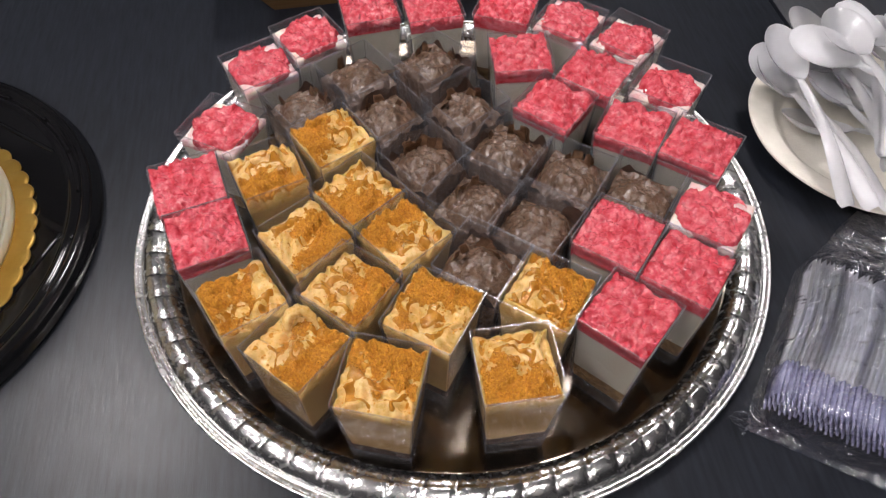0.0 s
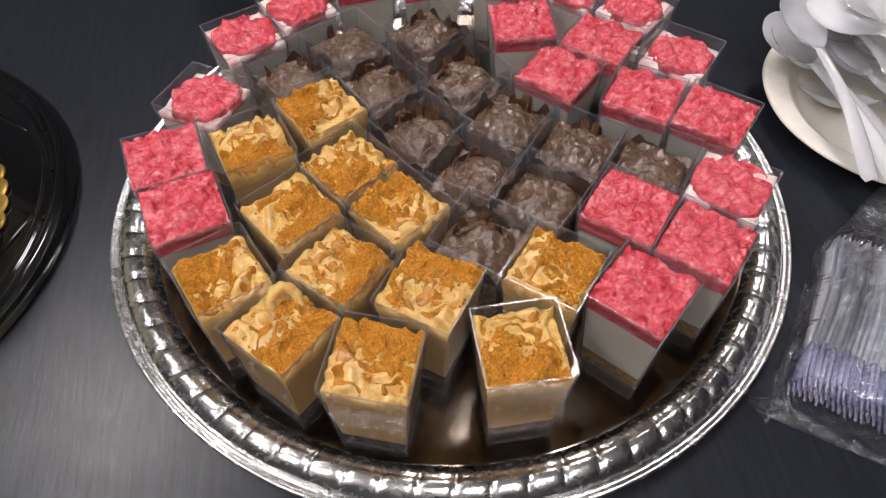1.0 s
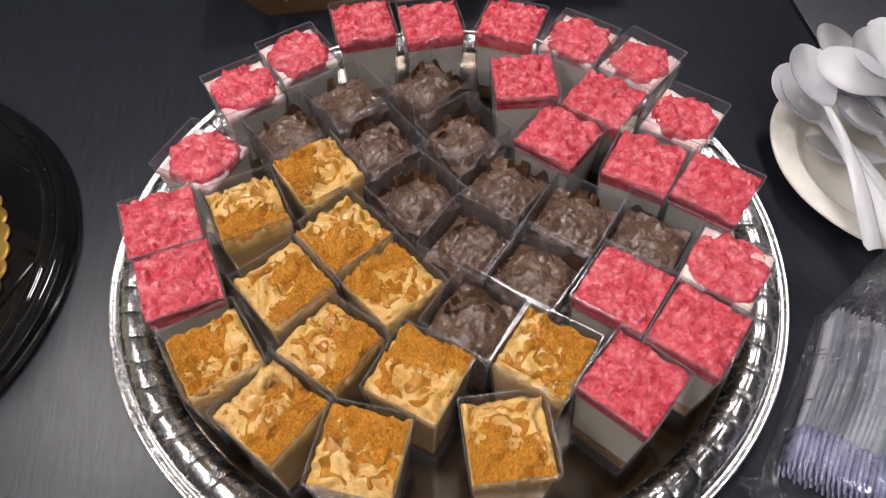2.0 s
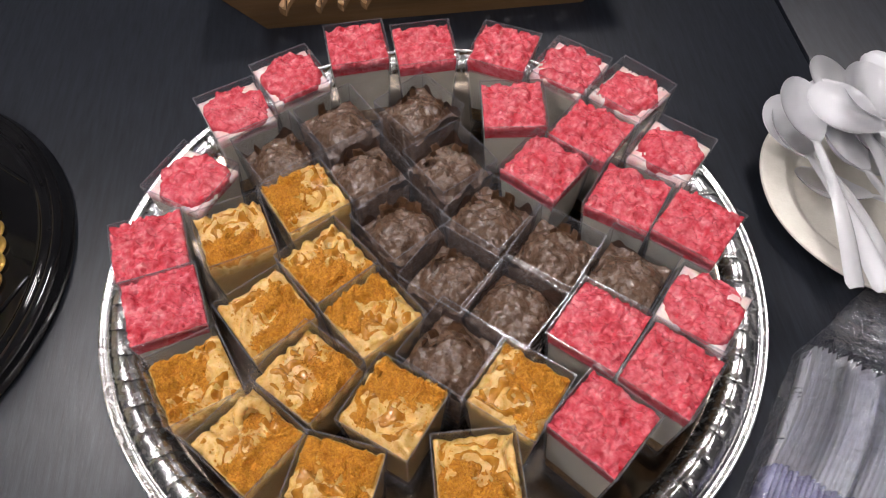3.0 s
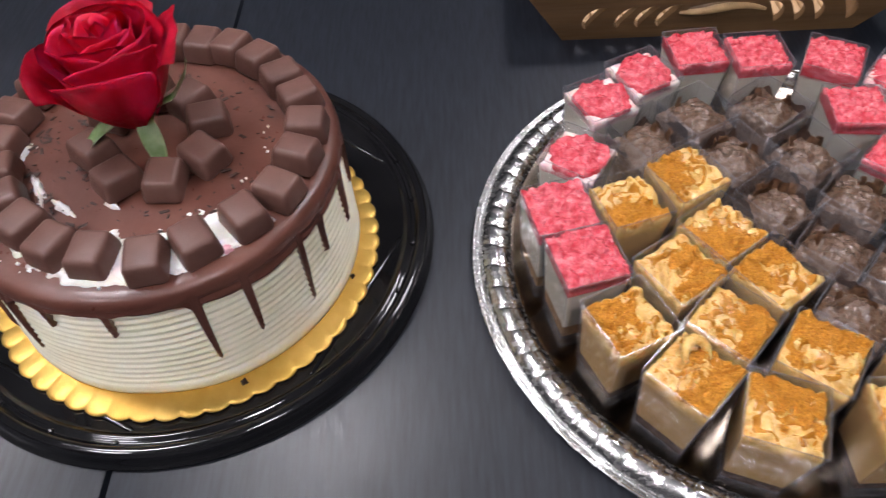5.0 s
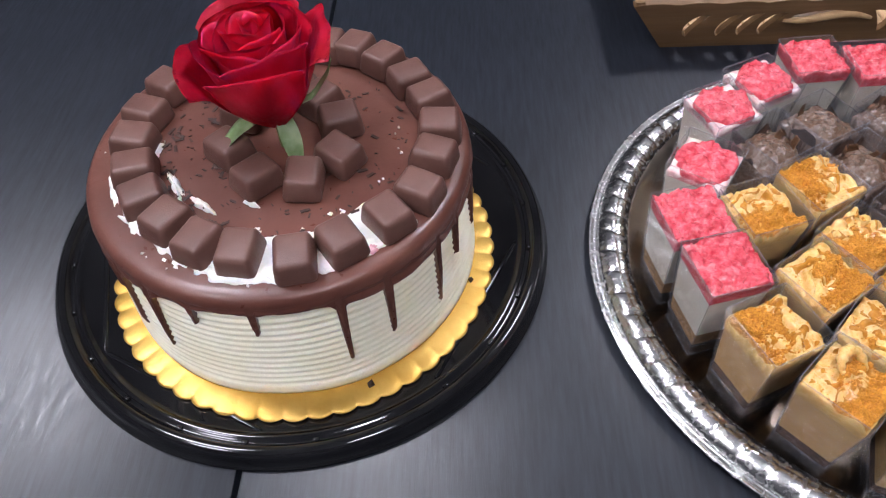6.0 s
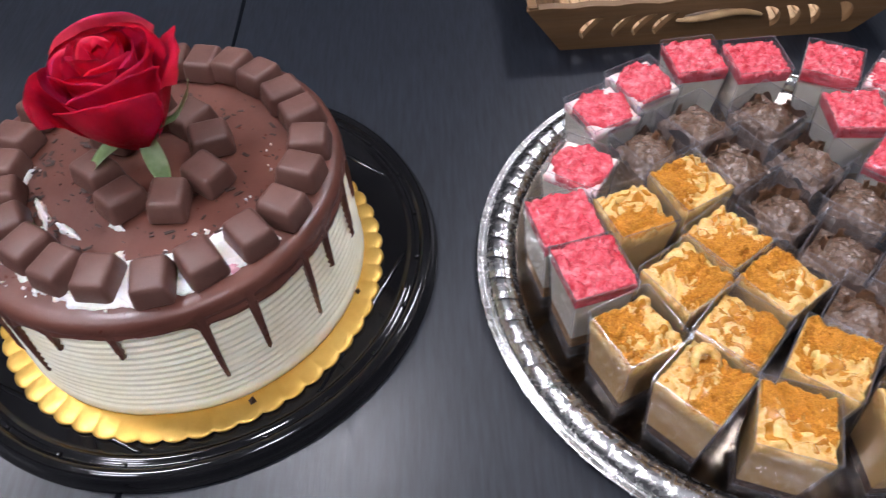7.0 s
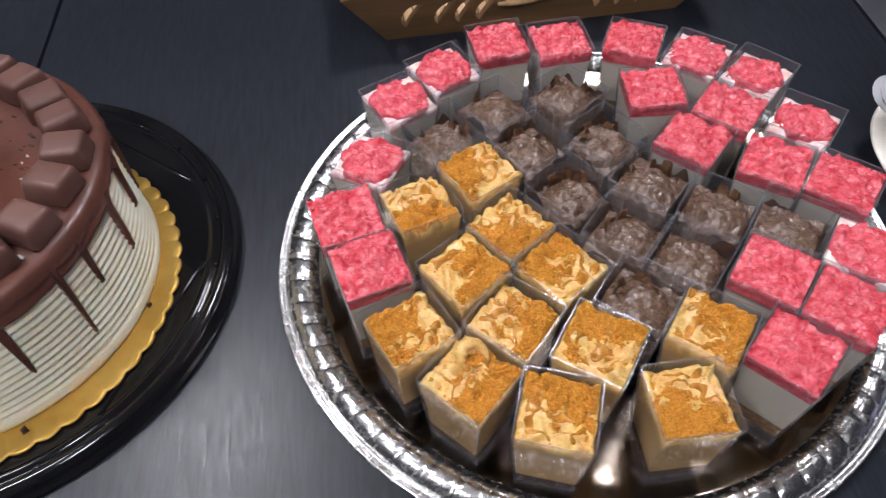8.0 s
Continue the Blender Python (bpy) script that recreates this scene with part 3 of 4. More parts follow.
def black_tray():
    t = thing("cake_tray", pose(-0.4125, -0.0300, 0), "round glossy black plastic cake tray with moulded ridges", "tray")
    bm = bmesh.new()
    lathe(bm, [(0, 0.0065), (0.06, 0.0065), (0.1224, 0.0065), (0.1530, 0.0065), (0.1555, 0.0072), (0.1571, 0.0095), (0.1586, 0.0100), (0.1601, 0.0092), (0.1617, 0.0080),
               (0.1632, 0.0085), (0.1652, 0.0125), (0.1673, 0.0140), (0.1698, 0.0140), (0.1719, 0.0125), (0.1734, 0.0080), (0.1742, 0.0045), (0.1759, 0.0030), (0.1765, 0.0016),
               (0.1754, 0.0006), (0.1632, 0.0006), (0.1224, 0.0), (0, 0.0)], 220)
    part("dish", bm, M_BLACK, t)
    # straight moulded ridges, as chords of the dish
    for a in (-17.5, -107, 60, 150, 205):
        bm = bmesh.new()
        d, h = 0.140, 0.062
        ca, sa = math.cos(radians(a)), math.sin(radians(a))
        pts = [(d * ca - sa * q * h, d * sa + ca * q * h, 0.0062) for q in (-1, -0.95, -0.5, 0, 0.5, 0.95, 1)]
        tube(bm, pts, [0.0008, 0.0018, 0.0020, 0.0020, 0.0020, 0.0018, 0.0008], 8, 0.8)
        part("ridge", bm, M_BLACK, t)
    # small stacking lugs round the rim
    for k in range(24):
        a = 2 * math.pi * k / 24 + 0.07
        bm = bmesh.new()
        box(bm, -0.0013, 0.0013, -0.002, 0.002, 0, 0.0022, 0.0007, 2)
        part("lug", bm, M_BLACK, t, at=pose(0.1622 * math.cos(a), 0.1622 * math.sin(a), 0.0078, 0, 0, math.degrees(a)))


def cake_board():
    n = 54
    bm = bmesh.new()

    def edge(a, r, z):
        if r < 0.1:
            return r, z
        k = (r - 0.1034) / 0.0292
        sc = abs(math.sin(n * a / 2)) ** 0.8
        emboss = 0.00022 * smooth(0.35, 1.0, k) * (sc - 0.5) * 2
        return r + (0.0027 * sc - 0.0014) * smooth(0.2, 1.0, k), z + emboss * (1 if z > 0.009 else 0)

    lathe(bm, [(0, 0.0125), (0.05, 0.0125), (0.1034, 0.0125), (0.1158, 0.0125), (0.1210, 0.0124), (0.1251, 0.0122), (0.1282, 0.0120), (0.1308, 0.0117), (0.1324, 0.0113), (0.1326, 0.0105),
               (0.1318, 0.0098), (0.1241, 0.0096), (0.0, 0.0096)], n * 12, edge)
    ob = part("cake_board", bm, M_GOLD, at=pose(-0.4065, -0.0440, -0.0025))
    tagged(ob, "scalloped gold foil cake board under the cake", "cake board")


# angle round the cake and the height at which each drip ends
DRIPS = [(-124, 0.036), (-112, 0.034), (-98, 0.077), (-81, 0.073), (-58, 0.031), (-44, 0.040), (-25, 0.029), (-15, 0.057), (2, 0.045), (17, 0.05), (31, 0.035), (48, 0.06),
         (63, 0.04), (80, 0.05), (97, 0.036), (113, 0.055), (130, 0.042), (147, 0.05), (163, 0.038), (180, 0.052), (197, 0.04), (213, 0.048), (226, 0.055)]


def cake():
    t = thing("layer_cake", pose(CAKE_X, CAKE_Y, 0.0102), "round white frosted cake with chocolate drip glaze and chocolate pieces", "cake")
    top = CAKE_TOP - 0.0102
    bm = bmesh.new()
    prof = [(0, 0.0), (0.1198, 0.0), (0.1204, 0.003), (0.1198, 0.0075)]
    for i in range(1, 100):
        z = 0.0075 + (top - 0.010) * i / 100
        ridge = 0.5 + 0.5 * math.cos(2 * math.pi * (z - 0.0075) / 0.0055)
        prof.append((CAKE_R + 0.0026 + 0.0017 * ridge ** 1.3 - 0.0045 * z / top, z))
    prof += [(CAKE_R - 0.003, top - 0.002), (0, top - 0.002)]

    def comb(a, r, z):
        return r + 0.0007 * fbm(math.cos(a) * 2, math.sin(a) * 2, z * 20, 2), z + 0.0006 * fbm(math.cos(a) * 3 + 5, math.sin(a) * 3, z * 6, 2)

    lathe(bm, prof, 320, comb)
    part("frosting", bm, M_FROST, t, "ivory buttercream combed into level ridges")

    # glaze: over the top, round the shoulder and down in drips
    base = top - 0.0092

    def low(a):
        z = base + 0.0025 * fbm(math.cos(a) * 2.5, math.sin(a) * 2.5, 3.0, 2)
        z -= 0.0085 * smooth(-72, -45, math.degrees(a)) * (1 - smooth(-25, 20, math.degrees(a)))
        for d, end in DRIPS:
            w = abs((math.degrees(a) - d + 180) % 360 - 180)
            depth = base - (end - 0.0102)
            wob = 1 + 0.25 * math.sin(d * 3.1)
            if w < 9:
                z = min(z, base - 0.22 * depth * math.exp(-w / 2.4) - 0.78 * depth * (1 - smooth(0.55 * wob, 1.05 * wob, w)))
        return z

    bm = bmesh.new()
    n = 960
    lows = [low(2 * math.pi * k / n - math.pi) for k in range(n)]
    tops = [(0.0, 0.0012), (0.25, 0.0010), (0.5, 0.0008), (0.7, 0.0010), (0.82, 0.0014), (0.92, 0.0014), (0.960, 0.0010), (0.983, -0.0004), (0.996, -0.0026), (1.002, -0.0056)]
    rings = []
    for q, dz in tops[1:]:
        ring = []
        for k in range(n):
            a = 2 * math.pi * k / n - math.pi
            r = q * (CAKE_R + 0.0016)
            zz = top + dz + 0.0012 * fbm(r * math.cos(a) * 22, r * math.sin(a) * 22, 1.0, 3) * (1 if q < 0.95 else 0.4)
            ring.append(bm.verts.new((r * math.cos(a), r * math.sin(a), zz)))
        rings.append(ring)
    for j in range(1, 12):
        s = j / 11
        ring = []
        for k in range(n):
            a = 2 * math.pi * k / n - math.pi
            z = (top - 0.0056) + (lows[k] - top + 0.0056) * s
            thick = 0.0016 + 0.0006 * s - (0.0028 if j == 11 else 0.0)
            r = CAKE_R + thick + 0.0031 * (1 - z / top) + (0.0003 * math.sin(z * 1150) * smooth(0.01, 0.03, top - z) + 0.0005 * math.sin(z * 900 + 5 * fbm(math.cos(a) * 4, math.sin(a) * 4, z * 30, 3)) * smooth(0.004, 0.010, top - z))
            ring.append(bm.verts.new((r * math.cos(a), r * math.sin(a), z)))
        rings.append(ring)
    mid = bm.verts.new((0, 0, top + 0.0012))
    for k in range(n):
        bm.faces.new((mid, rings[0][k], rings[0][(k + 1) % n]))
    for p, q in zip(rings, rings[1:]):
        for k in range(n):
            bm.faces.new((p[k], q[k], q[(k + 1) % n], p[(k + 1) % n]))
    part("chocolate_glaze", bm, M_GLAZE, t, "brown chocolate glaze with long drips")

    # white cream showing through between the outer pieces
    def smear(x, y, lx, ly, turn, seed, mat=M_SMEAR):
        bm = bmesh.new()

        def f(u, v):
            a = 2 * math.pi * u
            e = 1 + 0.55 * fbm(math.cos(a) * 1.6 + seed, math.sin(a) * 1.6, 0.0, 4)
            r = v * e
            z = 0.0020 * (1 - v ** 3) + 0.0008 * fbm(r * math.cos(a) * 4 + seed, r * math.sin(a) * 4, 2.0, 3) * (1 - v) - 0.0012 * v ** 4
            return Vector((lx * r * math.cos(a), ly * r * math.sin(a), z))

        sheet(bm, 48, 9, f, close_u=True)
        part("cream_patch", bm, mat, t, at=pose(x - CAKE_X, y - CAKE_Y, top + 0.0020, 0, 0, turn))

    for i, (x, y, lx, ly, turn) in enumerate(((-0.3870, -0.1357, 0.017, 0.007, 0), (-0.3564, -0.1246, 0.016, 0.009, 25), (-0.4123, -0.1367, 0.011, 0.006, -10), (-0.3362, -0.1108, 0.010, 0.006, 40),
                                              (-0.4450, -0.1267, 0.010, 0.005, -30), (-0.4700, -0.1145, 0.013, 0.004, -35), (-0.4930, -0.0910, 0.016, 0.0035, -58), (-0.4580, -0.0830, 0.013, 0.0030, -50),
                                              (-0.4820, -0.0557, 0.009, 0.003, -80), (-0.4357, -0.0953, 0.011, 0.0028, -30), (-0.4087, -0.0897, 0.005, 0.002, -20), (-0.3268, -0.0697, 0.006, 0.003, 60),
                                              (-0.2998, -0.0218, 0.003, 0.002, 90), (-0.3724, -0.1158, 0.007, 0.011, 0), (-0.3474, -0.0922, 0.004, 0.0018, 0), (-0.3087, -0.0398, 0.002, 0.0016, 90),
                                              (-0.4000, -0.1157, 0.004, 0.009, 0), (-0.4337, -0.1363, 0.006, 0.003, -20))):
        smear(x, y, lx, ly, turn, i * 3.7)
    smear(-0.3332, -0.1128, 0.0045, 0.004, 30, 61.0, M_SMEAR_PINK)

    # band of cream under the outer pieces, breaking through the glaze
    bm = bmesh.new()

    def ring(u, v):
        a = radians(-188 + 172 * u)
        r = 0.0724 + 0.0372 * v
        x, y = r * math.cos(a), r * math.sin(a)
        fade = smooth(0.0, 0.12, u) * (1 - smooth(0.90, 1.0, u)) * math.sin(math.pi * v) ** 0.6
        weight = 0.20 + 0.55 * smooth(0.45, 0.62, u) * (1 - smooth(0.86, 0.96, u))
        m = smooth(0.30, 0.42, fade * (weight + 0.55 * fbm(x * 60 + 3, y * 60, 2.0, 4) + 0.10))
        return Vector((x, y, top - 0.0012 + 0.0044 * m + 0.0011 * fbm(x * 130, y * 130, 5.0, 3) * m))

    sheet(bm, 260, 40, ring)
    part("cream_band", bm, M_SMEAR, t, "white cream breaking through the glaze")

    # chocolate pieces: an outer ring, and a cluster round the rose
    bm = bmesh.new()
    box(bm, -0.0115, 0.0115, -0.0135, 0.0135, 0, 0.0165, 0.0038, 4)
    for v in bm.verts:
        k = 1 - 0.13 * smooth(0.004, 0.0165, v.co.z)
        v.co.x, v.co.y = v.co.x * k, v.co.y * k
        v.co += Vector((0.0004 * fbm(v.co.x * 160, v.co.y * 160, 1.0), 0.0004 * fbm(v.co.y * 150, v.co.z * 150, 4.0), 0.0006 * fbm(v.co.x * 120, v.co.y * 120, 8.0)))
    piece = mesh_of("chocolate_piece", bm)
    piece.materials.append(M_BAR)
    rng = random.Random(8)
    outer = [(-0.3697, -0.1288), (-0.3484, -0.1144), (-0.3270, -0.0932), (-0.3140, -0.0715), (-0.3107, -0.0428), (-0.3118, -0.0168), (-0.3220, 0.0075), (-0.3393, 0.0255), (-0.3602, 0.0412),
             (-0.3814, 0.0514), (-0.4020, 0.0528), (-0.4000, -0.1297), (-0.4240, -0.1267), (-0.4483, -0.1143), (-0.4683, -0.0993), (-0.4830, -0.0795), (-0.4943, -0.0557), (-0.4967, -0.0320),
             (-0.4927, -0.0040), (-0.4817, 0.0187), (-0.4653, 0.0367), (-0.4460, 0.0470), (-0.4242, 0.0530)]
    inner = [(-0.3822, -0.0720, 10), (-0.4097, -0.0750, -35), (-0.4333, -0.0550, 60), (-0.3664, -0.0494, 62), (-0.3740, -0.0202, 118), (-0.3910, -0.0030, 150), (-0.4168, 0.0010, 200),
             (-0.4353, -0.0220, 260)]
    spots = [(x, y, math.degrees(math.atan2(y + 0.0385, x + 0.4060)) + 90 + rng.uniform(-8, 8)) for x, y in outer] + inner
    for x, y, turn in spots:
        ob = new("chocolate_piece", piece)
        ob.parent = t
        ob.matrix_basis = pose(x - CAKE_X, y - CAKE_Y, top + 0.0005, rng.uniform(-4, 4), rng.uniform(-4, 4), turn)

    # specks of cream broken off round the ring
    bm = bmesh.new()
    for _ in range(46):
        a, r = radians(rng.uniform(-195, 20)), rng.choice((0.071, 0.075, 0.104, 0.107)) + rng.uniform(-0.003, 0.003)
        chunk(bm, (r * math.cos(a), r * math.sin(a), top + 0.0022), rng.choice((0.0006, 0.0008, 0.0012, 0.0016)), rng)
    tagged(part("cream_crumbs", bm, M_SMEAR, t, smooth=False), kind="stuff")

    # shavings scattered over the glaze
    bm = bmesh.new()
    for _ in range(210):
        a, r = rng.uniform(-math.pi, math.pi), 0.03 + 0.045 * math.sqrt(rng.random())
        if rng.random() < 0.35:
            a = rng.uniform(2.2, 4.2)
        p = (r * math.cos(a) + 0.004, r * math.sin(a), top + 0.0022)
        s0 = rng.choice((0.0005, 0.0007, 0.0010, 0.0014, 0.0019))
        w0 = Matrix.Rotation(rng.uniform(0, 6.3), 3, "Z")
        q0 = [bm.verts.new(Vector(p) + w0 @ Vector((sx * s0 * 1.5 * rng.uniform(0.6, 1.2), sy * s0 * 0.5, 0.0004 + sz * 0.0005 + abs(sx) * s0 * 0.25 * rng.random()))) for sz in (0, 1) for sx, sy in ((-1, -1), (1, -1), (1, 1), (-1, 1))]
        for f0 in ((3, 2, 1, 0), (4, 5, 6, 7), (0, 1, 5, 4), (1, 2, 6, 5), (2, 3, 7, 6), (3, 0, 4, 7)):
            bm.faces.new([q0[i] for i in f0])
    tagged(part("grated_chocolate", bm, M_SHAVING, t, smooth=False), kind="stuff")


black_tray()
cake_board()
cake()


def fallen_crumb(x, y, s, k):
    bm = bmesh.new()
    rng = random.Random(k)
    chunk(bm, (0, 0, 0.0008), s, rng)
    tagged(part("chocolate_crumb", bm, M_SHAVING, smooth=False, at=pose(x, y, 0.0105)), "fallen chocolate crumb on the gold board", "crumb", "fallen crumbs")


fallen_crumb(-0.3358, -0.1437, 0.0028, 1)
fallen_crumb(-0.2863, -0.0548, 0.0022, 2)


# ---- rose on the cake ----
def rose():
    t = thing("rose", pose(-0.4040, -0.0385, CAKE_TOP + 0.001), "single red rose head with pale green sepals on the cake", "flower")
    rng = random.Random(3)

    def petal(angle, radius, height, width, z0, open_out, curl, seed, dx=0.0):
        bm = bmesh.new()

        def f(u, v):
            s = 2 * u - 1
            w = width * (0.45 + 0.55 * smooth(0.0, 0.55, v)) * (1 - 0.10 * smooth(0.8, 1.0, v))
            a = s * w
            tip = 1 - 0.13 * abs(s) ** 3 + 0.03 * (1 - abs(s)) + 0.03 * fbm(s * 1.5 + seed, 0.3, 0.0, 2)
            rr = radius * (0.30 + 0.70 * math.sin(math.pi / 2 * min(1.0, v * 1.25)) ** 0.9) + open_out * v ** 2.2
            rr += curl * smooth(0.80, 1.0, v) * (0.35 + 0.65 * abs(s)) + 0.0010 * fbm(s * 2 + seed, v * 3, 1.0, 3)
            z = z0 + height * v * tip - 0.5 * curl * smooth(0.88, 1.0, v)
            return Vector((rr * math.cos(a) + dx, rr * math.sin(a), z))

        sheet(bm, 21, 19, f)
        bmesh.ops.solidify(bm, geom=bm.faces[:], thickness=0.0006)
        part("petal", bm, M_ROSE, t, at=pose(0, 0, 0.020, 0, -4, 0) @ pose(0, 0, -0.020, rng.uniform(-2, 2), rng.uniform(-2, 2), angle))

    # a tight spiral of petals, the inner ones a little higher, and four that fold outwards
    for i in range(24):
        q = i / 23
        petal(-60 + i * 137.5, 0.0022 + 0.0238 * q ** 0.80, 0.062 - 0.004 * q, 1.75 - 0.75 * q, 0.0260 - 0.003 * q, 0.001 + 0.004 * q, 0.0006 + 0.0026 * q, i * 1.7)
    petal(-158, 0.0268, 0.050, 0.72, 0.0240, 0.014, 0.0050, 71.0)
    petal(24, 0.0270, 0.062, 0.75, 0.0225, 0.008, 0.0090, 75.0)
    petal(-72, 0.0280, 0.054, 1.05, 0.0220, 0.004, 0.0018, 79.0)
    petal(118, 0.0268, 0.064, 0.95, 0.0225, 0.007, 0.0050, 83.0)
    # calyx, sepals and the cut stem
    bm = bmesh.new()
    lathe(bm, [(0, 0.0), (0.0035, 0.0), (0.0038, 0.015), (0.0060, 0.020), (0.0075, 0.026), (0.0075, 0.030), (0.0, 0.032)], 16)
    part("stem", bm, M_STEM, t)

    def sepal(angle, points, width, mat):
        bm = bmesh.new()

        def f(u, v):
            q = v * (len(points) - 1)
            i = min(int(q), len(points) - 2)
            p = Vector(points[i]).lerp(Vector(points[i + 1]), q - i)
            w = width * math.sin(math.pi * min(1, 0.10 + 0.9 * v)) ** 0.75
            s = 2 * u - 1
            return Vector((p.x, s * w + p.y, p.z + 0.0018 * s * s))

        sheet(bm, 7, 14, f)
        bmesh.ops.solidify(bm, geom=bm.faces[:], thickness=0.0006)
        part("sepal", bm, mat, t, at=pose(0, 0, 0, 0, 0, angle))

    sepal(-150, [(0.003, 0, 0.024), (0.013, 0.000, 0.025), (0.024, 0.001, 0.021), (0.034, 0.003, 0.014), (0.041, 0.005, 0.009)], 0.0068, M_LEAF)
    sepal(-52, [(0.003, 0, 0.026), (0.012, 0, 0.025), (0.019, 0, 0.017), (0.022, 0, 0.006), (0.024, 0, 0.002)], 0.0060, M_LEAF)
    sepal(-104, [(0.004, 0, 0.023), (0.0155, 0, 0.030), (0.0235, 0.002, 0.042), (0.0275, 0.005, 0.054), (0.029, 0.009, 0.060)], 0.0026, M_STEM)
    sepal(20, [(0.006, 0, 0.026), (0.022, 0, 0.033), (0.033, 0, 0.048), (0.036, 0, 0.058)], 0.0034, M_LEAF)
    sepal(120, [(0.006, 0, 0.026), (0.020, 0, 0.025), (0.030, 0, 0.018)], 0.0055, M_LEAF)


rose()


# ---- carved wooden basket tray behind ----
def crescent(n, lx, ly, bite):
    out = [(lx * math.cos(a), ly * math.sin(a)) for a in (math.pi * (-0.5 + k / n) for k in range(n + 1))]
    back = [(bite * lx * math.cos(a), ly * math.sin(a)) for a in (math.pi * (0.5 - k / n) for k in range(1, n))]
    return out + back


def plate_with_holes(name, outline, holes, thick):
    """An upright board in the x-z plane, with openings cut through it."""
    cu = bpy.data.curves.new(name, "CURVE")
    cu.dimensions, cu.fill_mode, cu.extrude, cu.bevel_depth = "2D", "BOTH", thick / 2, 0.0006
    for pts in [outline] + holes:
        sp = cu.splines.new("POLY")
        sp.points.add(len(pts) - 1)
        for p, (x, y) in zip(sp.points, pts):
            p.co = (x, y, 0, 1)
        sp.use_cyclic_u = True
    tmp = new(name, cu)
    me = bpy.data.meshes.new_from_object(tmp.evaluated_get(bpy.context.evaluated_depsgraph_get()))
    bpy.data.objects.remove(tmp)
    me.transform(Matrix.Rotation(math.pi / 2, 4, "X"))
    return me


def basket():
    w, flare, hgt, dep = 0.268, 0.036, 0.058, 0.20
    t = thing("wooden_basket", pose(-0.1550, 0.2440, 0, 0, 0, 10.6), "carved brown wooden basket tray with cut-out handles", "basket")
    n = 60

    def front(name, mirror):
        top = [(w + flare - (w + 2 * flare) * k / n, hgt + 0.0022 * abs(math.sin(math.pi * k / n * 9)) - 0.001) for k in range(n + 1)]
        outline = [(0.0, 0.0), (w, 0.0)] + top
        holes = []
        for cx, s in ((0.024, 1), (0.052, 0.85), (0.071, 0.95), (0.090, 1.0), (w - 0.090, -1), (w - 0.071, -0.95), (w - 0.052, -0.85), (w - 0.024, -1)):
            turn = radians(-28 if s > 0 else 28)
            pts = [(math.copysign(1, s) * -x, y) for x, y in crescent(10, 0.0125 * abs(s), 0.0165, 0.15)]
            holes.append([(cx + 0.002 + x * math.cos(turn) - y * math.sin(turn), 0.029 + x * math.sin(turn) + y * math.cos(turn)) for x, y in pts])
        slot = [(w / 2 - 0.030 + 0.060 * k / 12, 0.040 + 0.006 * math.sin(math.pi * k / 12)) for k in range(13)]
        slot += [(w / 2 + 0.030 - 0.060 * k / 12, 0.034 + 0.004 * math.sin(math.pi * k / 12)) for k in range(13)]
        holes.append(slot)
        me = plate_with_holes(name, outline, holes, 0.0050)
        me.materials.append(M_WOOD)
        ob = new(name, me)
        ob.parent = t
        ob.matrix_basis = pose(0, mirror * dep, 0.0, -17 if mirror else 17)
        return ob

    front("front_board", 0)
    front("back_board", 1)
    for x0, lean in ((0.0, 1), (w, -1)):
        bm = bmesh.new()
        vs = [(x0, 0.004, 0.0), (x0, dep - 0.004, 0.0), (x0 - lean * flare, dep + 0.02, hgt), (x0 - lean * flare, -0.02, hgt)]
        a = [bm.verts.new(v) for v in vs]
        b = [bm.verts.new((v[0] + lean * 0.008, v[1], v[2])) for v in vs]
        for f in (a, b[::-1]):
            bm.faces.new(f)
        for k in range(4):
            bm.faces.new((a[k], b[k], b[(k + 1) % 4], a[(k + 1) % 4]))
        part("side_board", bm, M_WOOD, t, smooth=False)
    bm = bmesh.new()
    box(bm, 0.004, w - 0.004, 0.004, dep - 0.004, 0.001, 0.008)
    part("base_board", bm, M_WOOD, t, smooth=False)
    for k in range(26):
        bm = bmesh.new()
        x = 0.012 + (w - 0.024) * k / 25
        box(bm, x - 0.0042, x + 0.0042, 0.006, dep - 0.006, 0.0085, 0.0125, 0.001, 1)
        part("slat", bm, M_WOOD_IN, t, smooth=False)
    # pale carved strip that edges the handle slot
    bm = bmesh.new()
    pts, rad = [], []
    for k in range(17):
        q = k / 16
        x = w / 2 - 0.036 + 0.076 * q
        zz = 0.0335 + 0.0045 * math.sin(math.pi * q) - 0.003 * math.sin(2 * math.pi * q)
        pts.append((x, -0.0036 - 0.2924 * zz, zz * 0.956))
        rad.append(0.0036 * math.sin(math.pi * (0.06 + 0.88 * q)) ** 0.5)
    tube(bm, pts, rad, 8)
    part("handle_grip", bm, M_WOOD_CUT, t, "pale worn wooden hand grip")


basket()


